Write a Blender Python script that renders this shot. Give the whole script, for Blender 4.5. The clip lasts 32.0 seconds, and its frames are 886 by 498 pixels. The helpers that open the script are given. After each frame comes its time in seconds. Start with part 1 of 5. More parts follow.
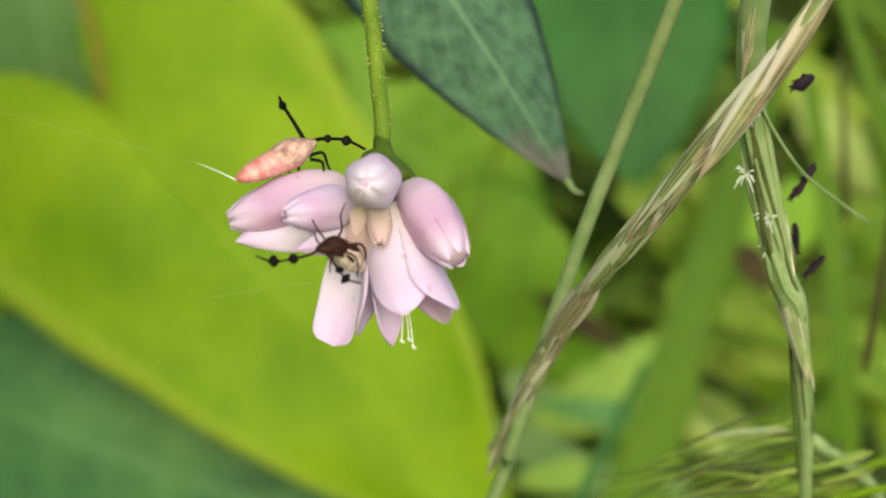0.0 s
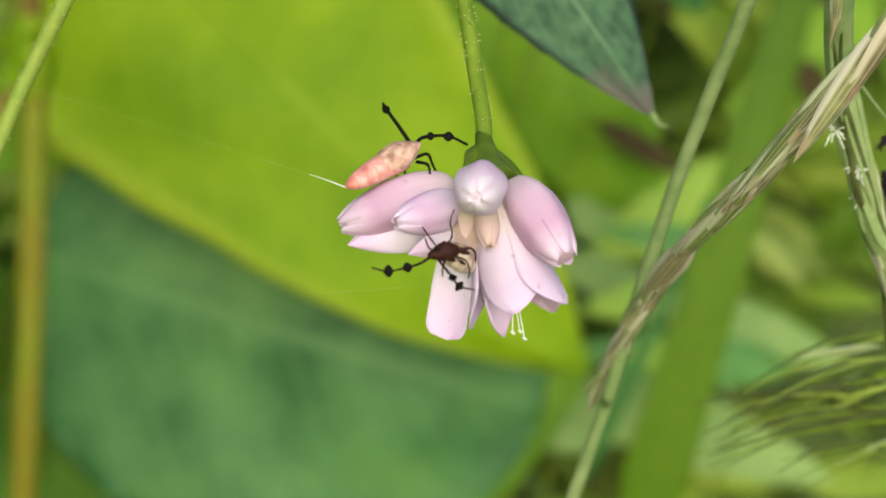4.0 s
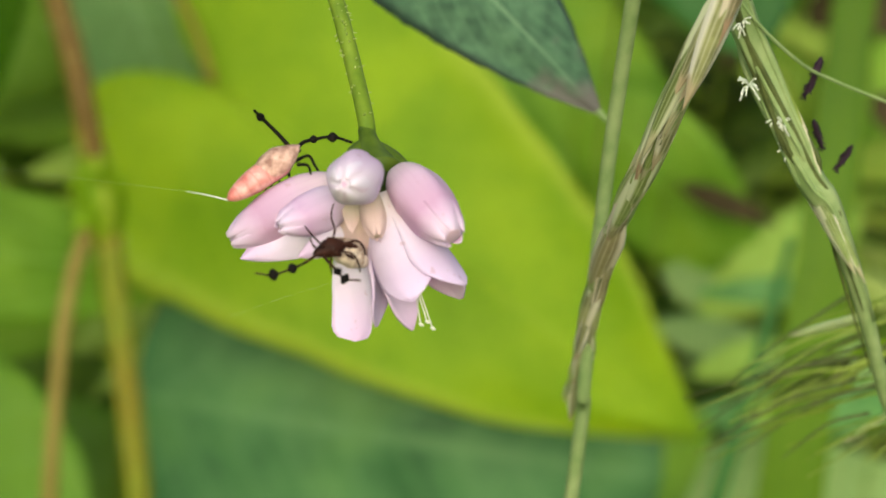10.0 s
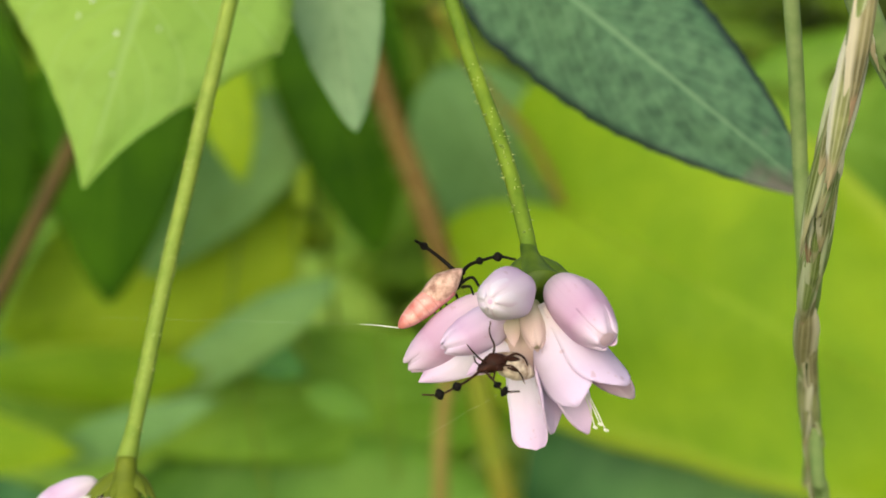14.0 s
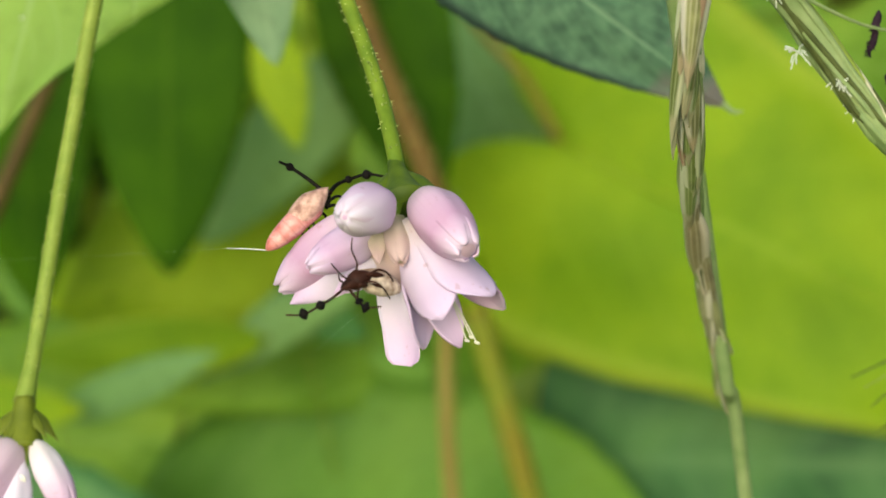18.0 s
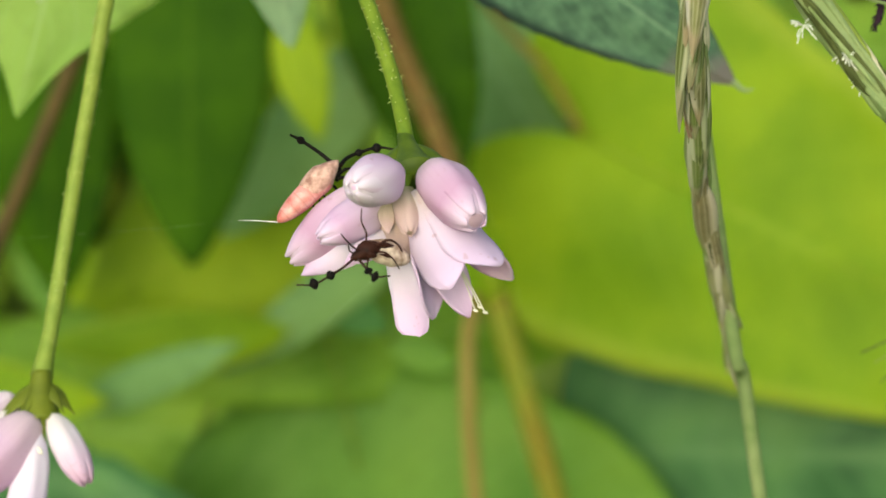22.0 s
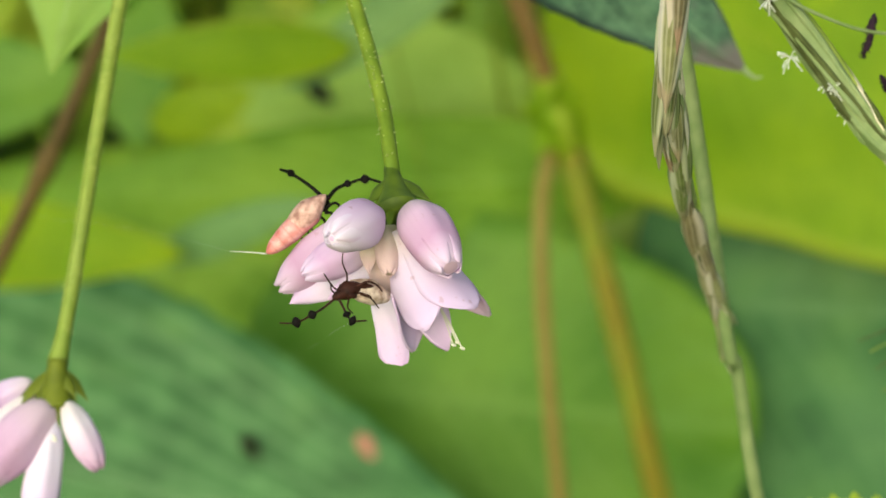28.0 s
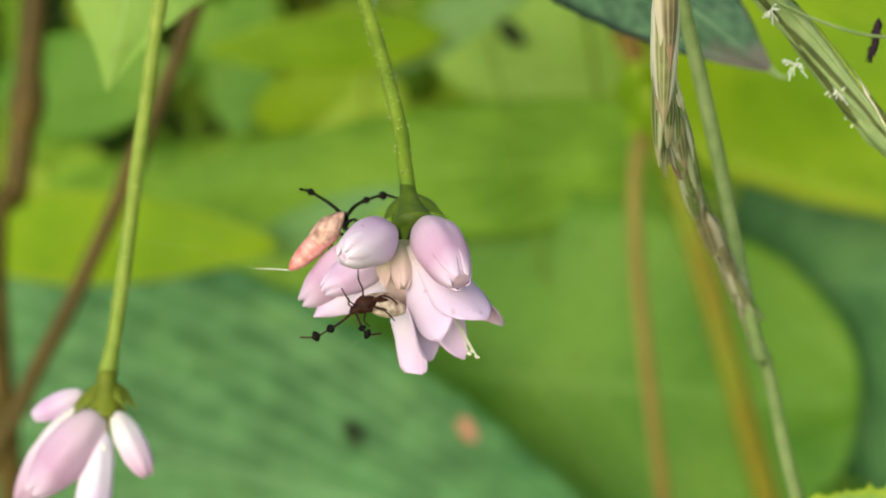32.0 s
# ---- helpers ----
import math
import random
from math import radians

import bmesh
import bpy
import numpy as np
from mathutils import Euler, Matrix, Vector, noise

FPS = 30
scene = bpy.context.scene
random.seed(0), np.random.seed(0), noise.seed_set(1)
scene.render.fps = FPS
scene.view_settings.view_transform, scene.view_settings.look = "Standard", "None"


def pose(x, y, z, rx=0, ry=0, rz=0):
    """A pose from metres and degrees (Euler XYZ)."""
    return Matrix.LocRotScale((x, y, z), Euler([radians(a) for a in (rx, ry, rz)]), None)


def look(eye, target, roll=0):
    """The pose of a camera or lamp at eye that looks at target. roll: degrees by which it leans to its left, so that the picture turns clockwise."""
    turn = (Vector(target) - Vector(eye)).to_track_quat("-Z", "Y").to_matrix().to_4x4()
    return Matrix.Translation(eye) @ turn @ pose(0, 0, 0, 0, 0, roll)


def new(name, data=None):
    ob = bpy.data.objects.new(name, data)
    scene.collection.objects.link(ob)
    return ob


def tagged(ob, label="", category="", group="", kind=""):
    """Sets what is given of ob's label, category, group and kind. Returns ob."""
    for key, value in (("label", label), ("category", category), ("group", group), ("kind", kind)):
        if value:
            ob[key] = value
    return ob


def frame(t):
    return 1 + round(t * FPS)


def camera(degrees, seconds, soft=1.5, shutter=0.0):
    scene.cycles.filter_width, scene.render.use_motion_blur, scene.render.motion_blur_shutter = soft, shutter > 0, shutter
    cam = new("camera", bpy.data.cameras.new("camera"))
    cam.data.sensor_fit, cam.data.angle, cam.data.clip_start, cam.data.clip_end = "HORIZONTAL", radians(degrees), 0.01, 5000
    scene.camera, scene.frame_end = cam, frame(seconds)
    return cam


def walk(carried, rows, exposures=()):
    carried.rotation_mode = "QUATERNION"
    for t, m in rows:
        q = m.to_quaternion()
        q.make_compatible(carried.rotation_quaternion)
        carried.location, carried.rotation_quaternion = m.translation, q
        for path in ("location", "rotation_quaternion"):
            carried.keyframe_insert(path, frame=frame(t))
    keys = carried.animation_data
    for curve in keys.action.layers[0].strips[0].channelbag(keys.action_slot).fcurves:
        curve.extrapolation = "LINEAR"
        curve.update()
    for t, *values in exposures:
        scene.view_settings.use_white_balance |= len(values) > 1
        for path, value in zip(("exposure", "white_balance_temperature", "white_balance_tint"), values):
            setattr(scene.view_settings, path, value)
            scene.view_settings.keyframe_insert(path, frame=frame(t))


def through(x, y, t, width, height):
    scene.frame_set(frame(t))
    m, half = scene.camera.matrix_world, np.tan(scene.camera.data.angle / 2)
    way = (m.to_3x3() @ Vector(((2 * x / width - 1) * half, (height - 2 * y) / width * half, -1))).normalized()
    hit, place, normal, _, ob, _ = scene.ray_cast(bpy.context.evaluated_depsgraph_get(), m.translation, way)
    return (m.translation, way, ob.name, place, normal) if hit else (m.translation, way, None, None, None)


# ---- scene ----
cam = camera(25.0, 32.0, soft=1.7)
cam.data.dof.use_dof = True
cam.data.dof.focus_distance = 0.107
cam.data.dof.aperture_fstop = 62.0
PATH = [
    (0, (-0.02385, -0.09398, 0.02199), (0.00492, -0.00051, 0.00115), 17.93),
    (0.5, (-0.02461, -0.09299, 0.02447), (0.0048, -0.00028, 0.00122), 18.56),
    (1, (-0.02441, -0.0948, 0.02237), (0.00214, -0.00078, 0.00099), 17.25),
    (1.5, (-0.02592, -0.09196, 0.02563), (0.00259, 0.00051, 0.00042), 17.11),
    (2, (-0.028, -0.08985, 0.02788), (0.00155, 0.00095, -0.0018), 17.03),
    (2.5, (-0.02925, -0.08895, 0.03099), (-0.0009, 0.00195, 0.00043), 16.88),
    (4.5, (-0.02923, -0.09393, 0.03095), (-0.00106, -0.00279, 0.00096), 14.98),
    (5, (-0.02879, -0.09381, 0.02989), (-0.00105, -0.00204, 0.00147), 14.72),
    (5.5, (-0.02835, -0.09356, 0.02917), (-0.00079, -0.0018, 0.00053), 14.61),
    (6, (-0.02782, -0.09373, 0.0292), (0.0005, -0.00198, 0.00127), 14.77),
    (6.5, (-0.02774, -0.0941, 0.02952), (0.00069, -0.00234, 0.00174), 14.84),
    (7, (-0.02838, -0.09274, 0.0308), (-0.00049, -0.00048, 0.00416), 14.77),
    (7.5, (-0.02777, -0.0904, 0.03215), (0.00042, 0.00149, 0.00454), 14.35),
    (8, (-0.02816, -0.08911, 0.03221), (-0.00017, 0.00236, 0.00306), 13.18),
    (8.5, (-0.02619, -0.08932, 0.03221), (0.00156, 0.00223, 0.00306), 11.57),
    (9, (-0.0218, -0.0916, 0.02876), (0.00158, 0.00148, 0.00068), 7.36),
    (9.5, (-0.01866, -0.09282, 0.02822), (0.00353, 0.00076, 0.00084), 6.48),
    (10, (-0.01652, -0.09515, 0.02678), (0.00495, -0.00116, 0.00022), 5.90),
    (10.5, (-0.01481, -0.0973, 0.02514), (0.00411, -0.00231, 0.00026), 4.94),
    (11, (-0.014, -0.09924, 0.02545), (0.00215, -0.0031, 0.00317), 3.83),
    (11.5, (-0.01168, -0.10086, 0.02591), (0.00259, -0.00426, 0.00437), 3.21),
    (12, (-0.01037, -0.10152, 0.02508), (0.00247, -0.005, 0.00231), 2.66),
    (12.5, (-0.00921, -0.10262, 0.02554), (0.00214, -0.00578, 0.00332), 1.94),
    (13, (-0.00701, -0.10367, 0.02539), (0.00132, -0.00649, 0.00331), 1.13),
    (13.5, (-0.00573, -0.1021, 0.02704), (-0.00242, -0.00427, 0.0066), -1.75),
    (14, (-0.00471, -0.10059, 0.02806), (-0.00309, -0.00293, 0.00661), -3.40),
    (14.5, (-0.00177, -0.09934, 0.02748), (0.00102, -0.0019, 0.0052), -4.16),
    (15, (0.00068, -0.0992, 0.02586), (0.00386, -0.00208, 0.00223), -4.56),
    (15.5, (0.0017, -0.10034, 0.02541), (0.0045, -0.00354, 0.00048), -5.18),
    (17.5, (0.00337, -0.10042, 0.02605), (0.00363, -0.00321, 0.00255), -6.17),
    (18, (0.00369, -0.10029, 0.02558), (0.00366, -0.00318, 0.00168), -6.40),
    (18.5, (0.0033, -0.10067, 0.02571), (0.00253, -0.00356, 0.00184), -6.46),
    (19, (0.00365, -0.10101, 0.0257), (0.00311, -0.00397, 0.00155), -6.47),
    (19.5, (0.00435, -0.10108, 0.0248), (0.00424, -0.00416, 0.00015), -6.56),
    (20, (0.00404, -0.10106, 0.02464), (0.00334, -0.00413, 7e-05), -6.68),
    (20.5, (0.00357, -0.10127, 0.02523), (0.00238, -0.00416, 0.00139), -6.63),
    (21, (0.00354, -0.10101, 0.02529), (0.00186, -0.00382, 0.00179), -6.66),
    (21.5, (0.00385, -0.10101, 0.02496), (0.00244, -0.00383, 0.00146), -6.64),
    (22, (0.00437, -0.10196, 0.02454), (0.0031, -0.00488, 0.0006), -6.71),
    (22.5, (0.00493, -0.10242, 0.02445), (0.00429, -0.00517, 0.00118), -6.57),
    (23, (0.00402, -0.10236, 0.02274), (0.00277, -0.00456, 0.00193), -6.66),
    (23.5, (0.00344, -0.10188, 0.0217), (0.00217, -0.00425, 9e-05), -6.28),
    (24, (0.00244, -0.10124, 0.02424), (-0.00018, -0.00416, 0.00038), -6.30),
    (24.5, (0.00314, -0.09884, 0.02856), (0.00085, -0.00226, 0.00275), -6.14),
    (25, (0.00343, -0.09707, 0.03175), (0.00106, -0.00089, 0.00447), -6.13),
    (25.5, (0.00309, -0.09614, 0.03294), (-8e-05, -0.00108, 0.00205), -6.33),
    (27.5, (0.01103, -0.10177, 0.03606), (0.0049, -0.00732, 0.00378), -6.38),
    (28, (0.0121, -0.1023, 0.03663), (0.00497, -0.00798, 0.00418), -6.70),
    (28.5, (0.01387, -0.10165, 0.03829), (0.00745, -0.00679, 0.0073), -6.79),
    (29, (0.01489, -0.10253, 0.03805), (0.00603, -0.00846, 0.00531), -7.65),
    (29.5, (0.01644, -0.10328, 0.03817), (0.00605, -0.00961, 0.00472), -8.18),
    (30, (0.01693, -0.10415, 0.03802), (0.00488, -0.01076, 0.00435), -8.73),
    (30.5, (0.01754, -0.1048, 0.03815), (0.00511, -0.01153, 0.00427), -9.09),
    (31, (0.0179, -0.10545, 0.03783), (0.00514, -0.01239, 0.00351), -9.31),
    (31.5, (0.01787, -0.10546, 0.0381), (0.00477, -0.01225, 0.00435), -9.35),
    (32, (0.01842, -0.10538, 0.03914), (0.00543, -0.01178, 0.00642), -9.37),
]
walk(cam, [(t, look(eye, target, roll)) for t, eye, target, roll in PATH], [(0.0, -0.15), (32.0, -0.15)])

# ---- daylight: soft sun through thin cloud, low behind the camera ----
world = bpy.data.worlds.new("sky")
scene.world = world
world.use_nodes = True
wn = world.node_tree.nodes
sky = wn.new("ShaderNodeTexSky")
sky.sky_type = "NISHITA"
sky.sun_disc = False
sky.sun_elevation = radians(24)
sky.sun_rotation = radians(195)
sky.dust_density = 5.0
sky.ozone_density = 0.3
wn["Background"].inputs["Strength"].default_value = 0.15
world.node_tree.links.new(sky.outputs[0], wn["Background"].inputs[0])
sun_data = bpy.data.lights.new("sun", "SUN")
sun_data.energy = 3.3
sun_data.angle = radians(110)
sun_data.color = (0.91, 1.0, 0.88)
sun = new("sun", sun_data)
sun.matrix_world = look((-0.26, -0.95, 0.43), (0, 0, 0))

# ---- materials ----


def node_mat(name):
    m = bpy.data.materials.new(name)
    m.use_nodes = True
    nt = m.node_tree
    return m, nt, nt.nodes["Principled BSDF"], nt.nodes["Material Output"]


def ramp(nt, fac, stops):
    r = nt.nodes.new("ShaderNodeValToRGB")
    while len(r.color_ramp.elements) < len(stops):
        r.color_ramp.elements.new(0.5)
    for e, (p, c) in zip(r.color_ramp.elements, stops):
        e.position, e.color = p, (*c, 1)
    nt.links.new(fac, r.inputs[0])
    return r.outputs[0]


def noise_tex(nt, scale, detail=4.0, coord="Object", stretch=None):
    tc = nt.nodes.new("ShaderNodeTexCoord")
    n = nt.nodes.new("ShaderNodeTexNoise")
    n.inputs["Scale"].default_value = scale
    n.inputs["Detail"].default_value = detail
    if stretch:
        mp = nt.nodes.new("ShaderNodeMapping")
        mp.inputs["Scale"].default_value = stretch
        nt.links.new(tc.outputs[coord], mp.inputs[0])
        nt.links.new(mp.outputs[0], n.inputs[0])
    else:
        nt.links.new(tc.outputs[coord], n.inputs[0])
    return n.outputs[0]


def mix(nt, a, b, fac, mode="MIX"):
    n = nt.nodes.new("ShaderNodeMix")
    n.data_type, n.blend_type = "RGBA", mode
    for value, socket in ((fac, n.inputs[0]), (a, n.inputs[6]), (b, n.inputs[7])):
        if isinstance(value, (int, float)):
            socket.default_value = value
        elif isinstance(value, tuple):
            socket.default_value = (*value, 1)
        else:
            nt.links.new(value, socket)
    return n.outputs[2]


def bump(nt, bsdf, height, strength, distance):
    b = nt.nodes.new("ShaderNodeBump")
    b.inputs["Strength"].default_value = strength
    b.inputs["Distance"].default_value = distance
    nt.links.new(height, b.inputs["Height"])
    nt.links.new(b.outputs[0], bsdf.inputs["Normal"])


def glow_through(nt, bsdf, out, colour, amount):
    """Lets part of the light pass through a thin leaf or petal."""
    tr = nt.nodes.new("ShaderNodeBsdfTranslucent")
    ms = nt.nodes.new("ShaderNodeMixShader")
    ms.inputs[0].default_value = amount
    if isinstance(colour, tuple):
        tr.inputs[0].default_value = (*colour, 1)
    else:
        nt.links.new(colour, tr.inputs[0])
    nt.links.new(bsdf.outputs[0], ms.inputs[1])
    nt.links.new(tr.outputs[0], ms.inputs[2])
    nt.links.new(ms.outputs[0], out.inputs[0])


def uv_axis(nt, axis):
    uv = nt.nodes.new("ShaderNodeUVMap")
    sp = nt.nodes.new("ShaderNodeSeparateXYZ")
    nt.links.new(uv.outputs[0], sp.inputs[0])
    return sp.outputs[axis]


def maths(nt, op, a, b=0.0, c=0.0):
    n = nt.nodes.new("ShaderNodeMath")
    n.operation = op
    for value, socket in zip((a, b, c), n.inputs):
        if isinstance(value, (int, float)):
            socket.default_value = value
        else:
            nt.links.new(value, socket)
    return n.outputs[0]


def leaf_mat(name, dark, light, vein, through=0.3, rough=0.5, grain=160.0, tip=None, veins=9.0, gloss=0.2, vein_w=1.0, island=None, rim=None, lean=0.55):
    """A leaf: mottled blade, paler midrib and side veins from the leaf's own coordinates."""
    m, nt, bsdf, out = node_mat(name)
    dark, light, vein = (tuple(c * k for c, k in zip(col, (0.86, 0.99, 0.60))) for col in (dark, light, vein))
    col = ramp(nt, noise_tex(nt, grain * 0.25, 3.0), [(0.3, dark), (0.7, light)])
    fine = noise_tex(nt, grain * 4, 3.0)
    col = mix(nt, col, tuple(c * 0.72 for c in dark), maths(nt, "MULTIPLY", ramp(nt, fine, [(0.5, (0, 0, 0)), (0.75, (1, 1, 1))]), 0.55))
    blotch = noise_tex(nt, max(9.0, min(grain, 180.0) * 0.13), 3.0)
    col = mix(nt, col, tuple(c * k for c, k in zip(light, (1.3, 1.12, 0.7))), maths(nt, "MULTIPLY", ramp(nt, blotch, [(0.52, (0, 0, 0)), (0.72, (1, 1, 1))]), 0.5))
    col = mix(nt, col, tuple(c * 0.78 for c in dark), maths(nt, "MULTIPLY", ramp(nt, blotch, [(0.28, (1, 1, 1)), (0.46, (0, 0, 0))]), 0.5))
    u, v = uv_axis(nt, 0), uv_axis(nt, 1)
    off = maths(nt, "ABSOLUTE", maths(nt, "SUBTRACT", u, 0.5))
    rib = ramp(nt, off, [(0.008, (1, 1, 1)), (0.022, (0, 0, 0))])
    wave = maths(nt, "FRACT", maths(nt, "MULTIPLY", maths(nt, "SUBTRACT", v, maths(nt, "MULTIPLY", off, lean)), veins))
    side = ramp(nt, maths(nt, "ABSOLUTE", maths(nt, "SUBTRACT", wave, 0.5)), [(0.0, (0.55, 0.55, 0.55)), (min(0.3, 0.06 * vein_w), (0, 0, 0))])
    lines = maths(nt, "MAXIMUM", rib, side)
    col = mix(nt, col, vein, maths(nt, "MULTIPLY", lines, 0.7))
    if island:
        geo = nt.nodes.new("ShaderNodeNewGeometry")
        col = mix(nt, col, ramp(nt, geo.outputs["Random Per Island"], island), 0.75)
    if rim:
        col = mix(nt, col, rim, ramp(nt, maths(nt, "ADD", off, maths(nt, "MULTIPLY", noise_tex(nt, 300.0, 2.0), 0.06)), [(0.455, (0, 0, 0)), (0.52, (1, 1, 1))]))
    if tip:
        t = ramp(nt, maths(nt, "ADD", v, maths(nt, "MULTIPLY", maths(nt, "SUBTRACT", noise_tex(nt, 420.0, 4.0), 0.4), 0.35)), [(0.89, (0, 0, 0)), (1.08, (1, 1, 1))])
        col = mix(nt, col, tip, t)
    nt.links.new(col, bsdf.inputs["Base Color"])
    bsdf.inputs["Roughness"].default_value = rough
    bsdf.inputs["Specular IOR Level"].default_value = gloss
    bump(nt, bsdf, maths(nt, "ADD", maths(nt, "MULTIPLY", fine, 0.5), maths(nt, "MULTIPLY", lines, -0.8)), 0.35, 0.0004)
    glow_through(nt, bsdf, out, col, through)
    return m


def plain_mat(name, a, b, scale, rough=0.6, through=0.0, stretch=None, relief=0.2, depth=0.0001, gloss=0.2):
    m, nt, bsdf, out = node_mat(name)
    n = noise_tex(nt, scale, 4.0, stretch=stretch)
    big = noise_tex(nt, scale * 0.17, 2.0)
    col = ramp(nt, maths(nt, "ADD", maths(nt, "MULTIPLY", n, 0.6), maths(nt, "MULTIPLY", big, 0.4)), [(0.35, a), (0.65, b)])
    nt.links.new(col, bsdf.inputs["Base Color"])
    bsdf.inputs["Roughness"].default_value = rough
    bsdf.inputs["Specular IOR Level"].default_value = gloss
    bump(nt, bsdf, n, relief, depth)
    if through:
        glow_through(nt, bsdf, out, col, through)
    return m


def petal_mat(name, base, body, blush, tip, rough=0.55, flush=None):
    """A petal: pale at its base, a blush along its length, fine lengthwise veins, freckles; flush: where round the bud one side is rosier."""
    m, nt, bsdf, out = node_mat(name)
    u, v = uv_axis(nt, 0), uv_axis(nt, 1)
    base, body, blush, tip = (tuple(c * k for c, k in zip(hue, (0.955, 0.965, 0.99))) for hue in (base, body, blush, tip))
    wob = maths(nt, "ADD", v, maths(nt, "MULTIPLY", maths(nt, "SUBTRACT", noise_tex(nt, 420.0, 3.0), 0.5), 0.25))
    col = ramp(nt, wob, [(0.05, base), (0.38, body), (0.72, blush), (0.97, tip)])
    if flush is not None:
        rosy = ramp(nt, maths(nt, "COSINE", maths(nt, "MULTIPLY", maths(nt, "SUBTRACT", u, flush), 2 * math.pi)), [(0.0, (0, 0, 0)), (0.9, (1, 1, 1))])
        col = mix(nt, col, (0.66, 0.40, 0.64), maths(nt, "MULTIPLY", rosy, maths(nt, "SUBTRACT", 0.8, maths(nt, "MULTIPLY", v, 0.62))))
    vein = maths(nt, "ABSOLUTE", maths(nt, "SINE", maths(nt, "MULTIPLY", u, 75.0)))
    col = mix(nt, col, tuple(c * d for c, d in zip(blush, (0.93, 0.8, 0.9))), maths(nt, "MULTIPLY", ramp(nt, vein, [(0.0, (1, 1, 1)), (0.25, (0, 0, 0))]), maths(nt, "MULTIPLY", maths(nt, "SUBTRACT", 1.0, v), 0.4)))
    spot = ramp(nt, noise_tex(nt, 1500.0, 2.0), [(0.69, (0, 0, 0)), (0.74, (1, 1, 1))])
    col = mix(nt, col, (0.45, 0.24, 0.3), maths(nt, "MULTIPLY", spot, 0.35))
    nt.links.new(col, bsdf.inputs["Base Color"])
    bsdf.inputs["Roughness"].default_value = rough
    bsdf.inputs["Specular IOR Level"].default_value = 0.22
    bump(nt, bsdf, noise_tex(nt, 900.0, 3.0), 0.3, 0.00012)
    glow_through(nt, bsdf, out, col, 0.24)
    return m


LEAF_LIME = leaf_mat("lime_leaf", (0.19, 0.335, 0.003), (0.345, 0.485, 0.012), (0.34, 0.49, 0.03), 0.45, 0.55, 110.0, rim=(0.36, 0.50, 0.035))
# blue-green darkened so that the colour itself holds the soft shade
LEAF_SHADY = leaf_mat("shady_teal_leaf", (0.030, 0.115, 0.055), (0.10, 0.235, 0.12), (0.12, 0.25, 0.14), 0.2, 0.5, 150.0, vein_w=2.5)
LEAF_SEA = leaf_mat("sea_green_leaf", (0.05, 0.175, 0.05), (0.17, 0.37, 0.17), (0.26, 0.46, 0.27), 0.25, 0.45, 170.0, veins=17.0, vein_w=2.4)
LEAF_BITTEN = leaf_mat("bitten_leaf", (0.042, 0.14, 0.058), (0.128, 0.30, 0.155), (0.23, 0.41, 0.28), 0.25, 0.45, 420.0, veins=4.5, vein_w=3.0, lean=-2.9)
# dry brown of grass blades; also the shade of gaps, as dark leaf colour
LEAF_DRY_AND_GAP = leaf_mat("dry_blade_and_gap", (0.022, 0.014, 0.006), (0.075, 0.05, 0.022), (0.09, 0.06, 0.03), 0.15, 0.6, 200.0)
LEAF_BLADE = leaf_mat("grass_blade", (0.09, 0.18, 0.004), (0.15, 0.26, 0.012), (0.17, 0.27, 0.02), 0.35, 0.5, 40.0)
LEAF_MID = leaf_mat("mid_green_leaf", (0.115, 0.255, 0.013), (0.265, 0.435, 0.055), (0.28, 0.45, 0.09), 0.3, 0.5, 130.0, vein_w=2.0)
LEAF_GREEN = leaf_mat("green_leaf", (0.085, 0.215, 0.022), (0.165, 0.315, 0.058), (0.18, 0.33, 0.075), 0.3, 0.5, 80.0, vein_w=2.0)
# deep green with the hanging leaves' shade already in the colour
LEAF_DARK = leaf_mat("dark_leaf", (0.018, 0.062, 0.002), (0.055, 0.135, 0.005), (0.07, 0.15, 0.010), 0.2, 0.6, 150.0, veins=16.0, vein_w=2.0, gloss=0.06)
LEAF_OLIVE = leaf_mat("olive_leaf", (0.19, 0.30, 0.004), (0.34, 0.46, 0.010), (0.34, 0.46, 0.02), 0.4, 0.55, 70.0, vein_w=2.0)
LEAF_HAZE = leaf_mat("dull_blue_leaf", (0.11, 0.23, 0.09), (0.21, 0.36, 0.19), (0.23, 0.38, 0.22), 0.3, 0.5, 90.0, vein_w=2.0)
LEAF_MILK = leaf_mat("milky_leaf", (0.24, 0.38, 0.17), (0.40, 0.53, 0.31), (0.42, 0.54, 0.33), 0.35, 0.5, 60.0)
LEAF_PALE = leaf_mat("pale_leaf", (0.28, 0.44, 0.09), (0.42, 0.58, 0.17), (0.42, 0.58, 0.2), 0.35, 0.5, 40.0)
LEAF_NEAR = leaf_mat("near_leaf", (0.27, 0.42, 0.12), (0.36, 0.52, 0.18), (0.42, 0.55, 0.28), 0.35, 0.5, 150.0)
LEAF_GREY = leaf_mat("grey_leaf", (0.20, 0.32, 0.28), (0.30, 0.42, 0.38), (0.34, 0.45, 0.4), 0.15, 0.45, 150.0)
LEAF_TEAL = leaf_mat("teal_leaf", (0.034, 0.088, 0.074), (0.098, 0.19, 0.158), (0.19, 0.30, 0.26), 0.08, 0.38, 3600.0, tip=(0.12, 0.118, 0.10), veins=15.0, vein_w=1.1, rim=(0.02, 0.036, 0.036))
# dark green of a thin blade and of leaves whose shade is coloured in
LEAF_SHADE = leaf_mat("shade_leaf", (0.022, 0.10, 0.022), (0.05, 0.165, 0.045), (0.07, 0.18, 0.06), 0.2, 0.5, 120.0)
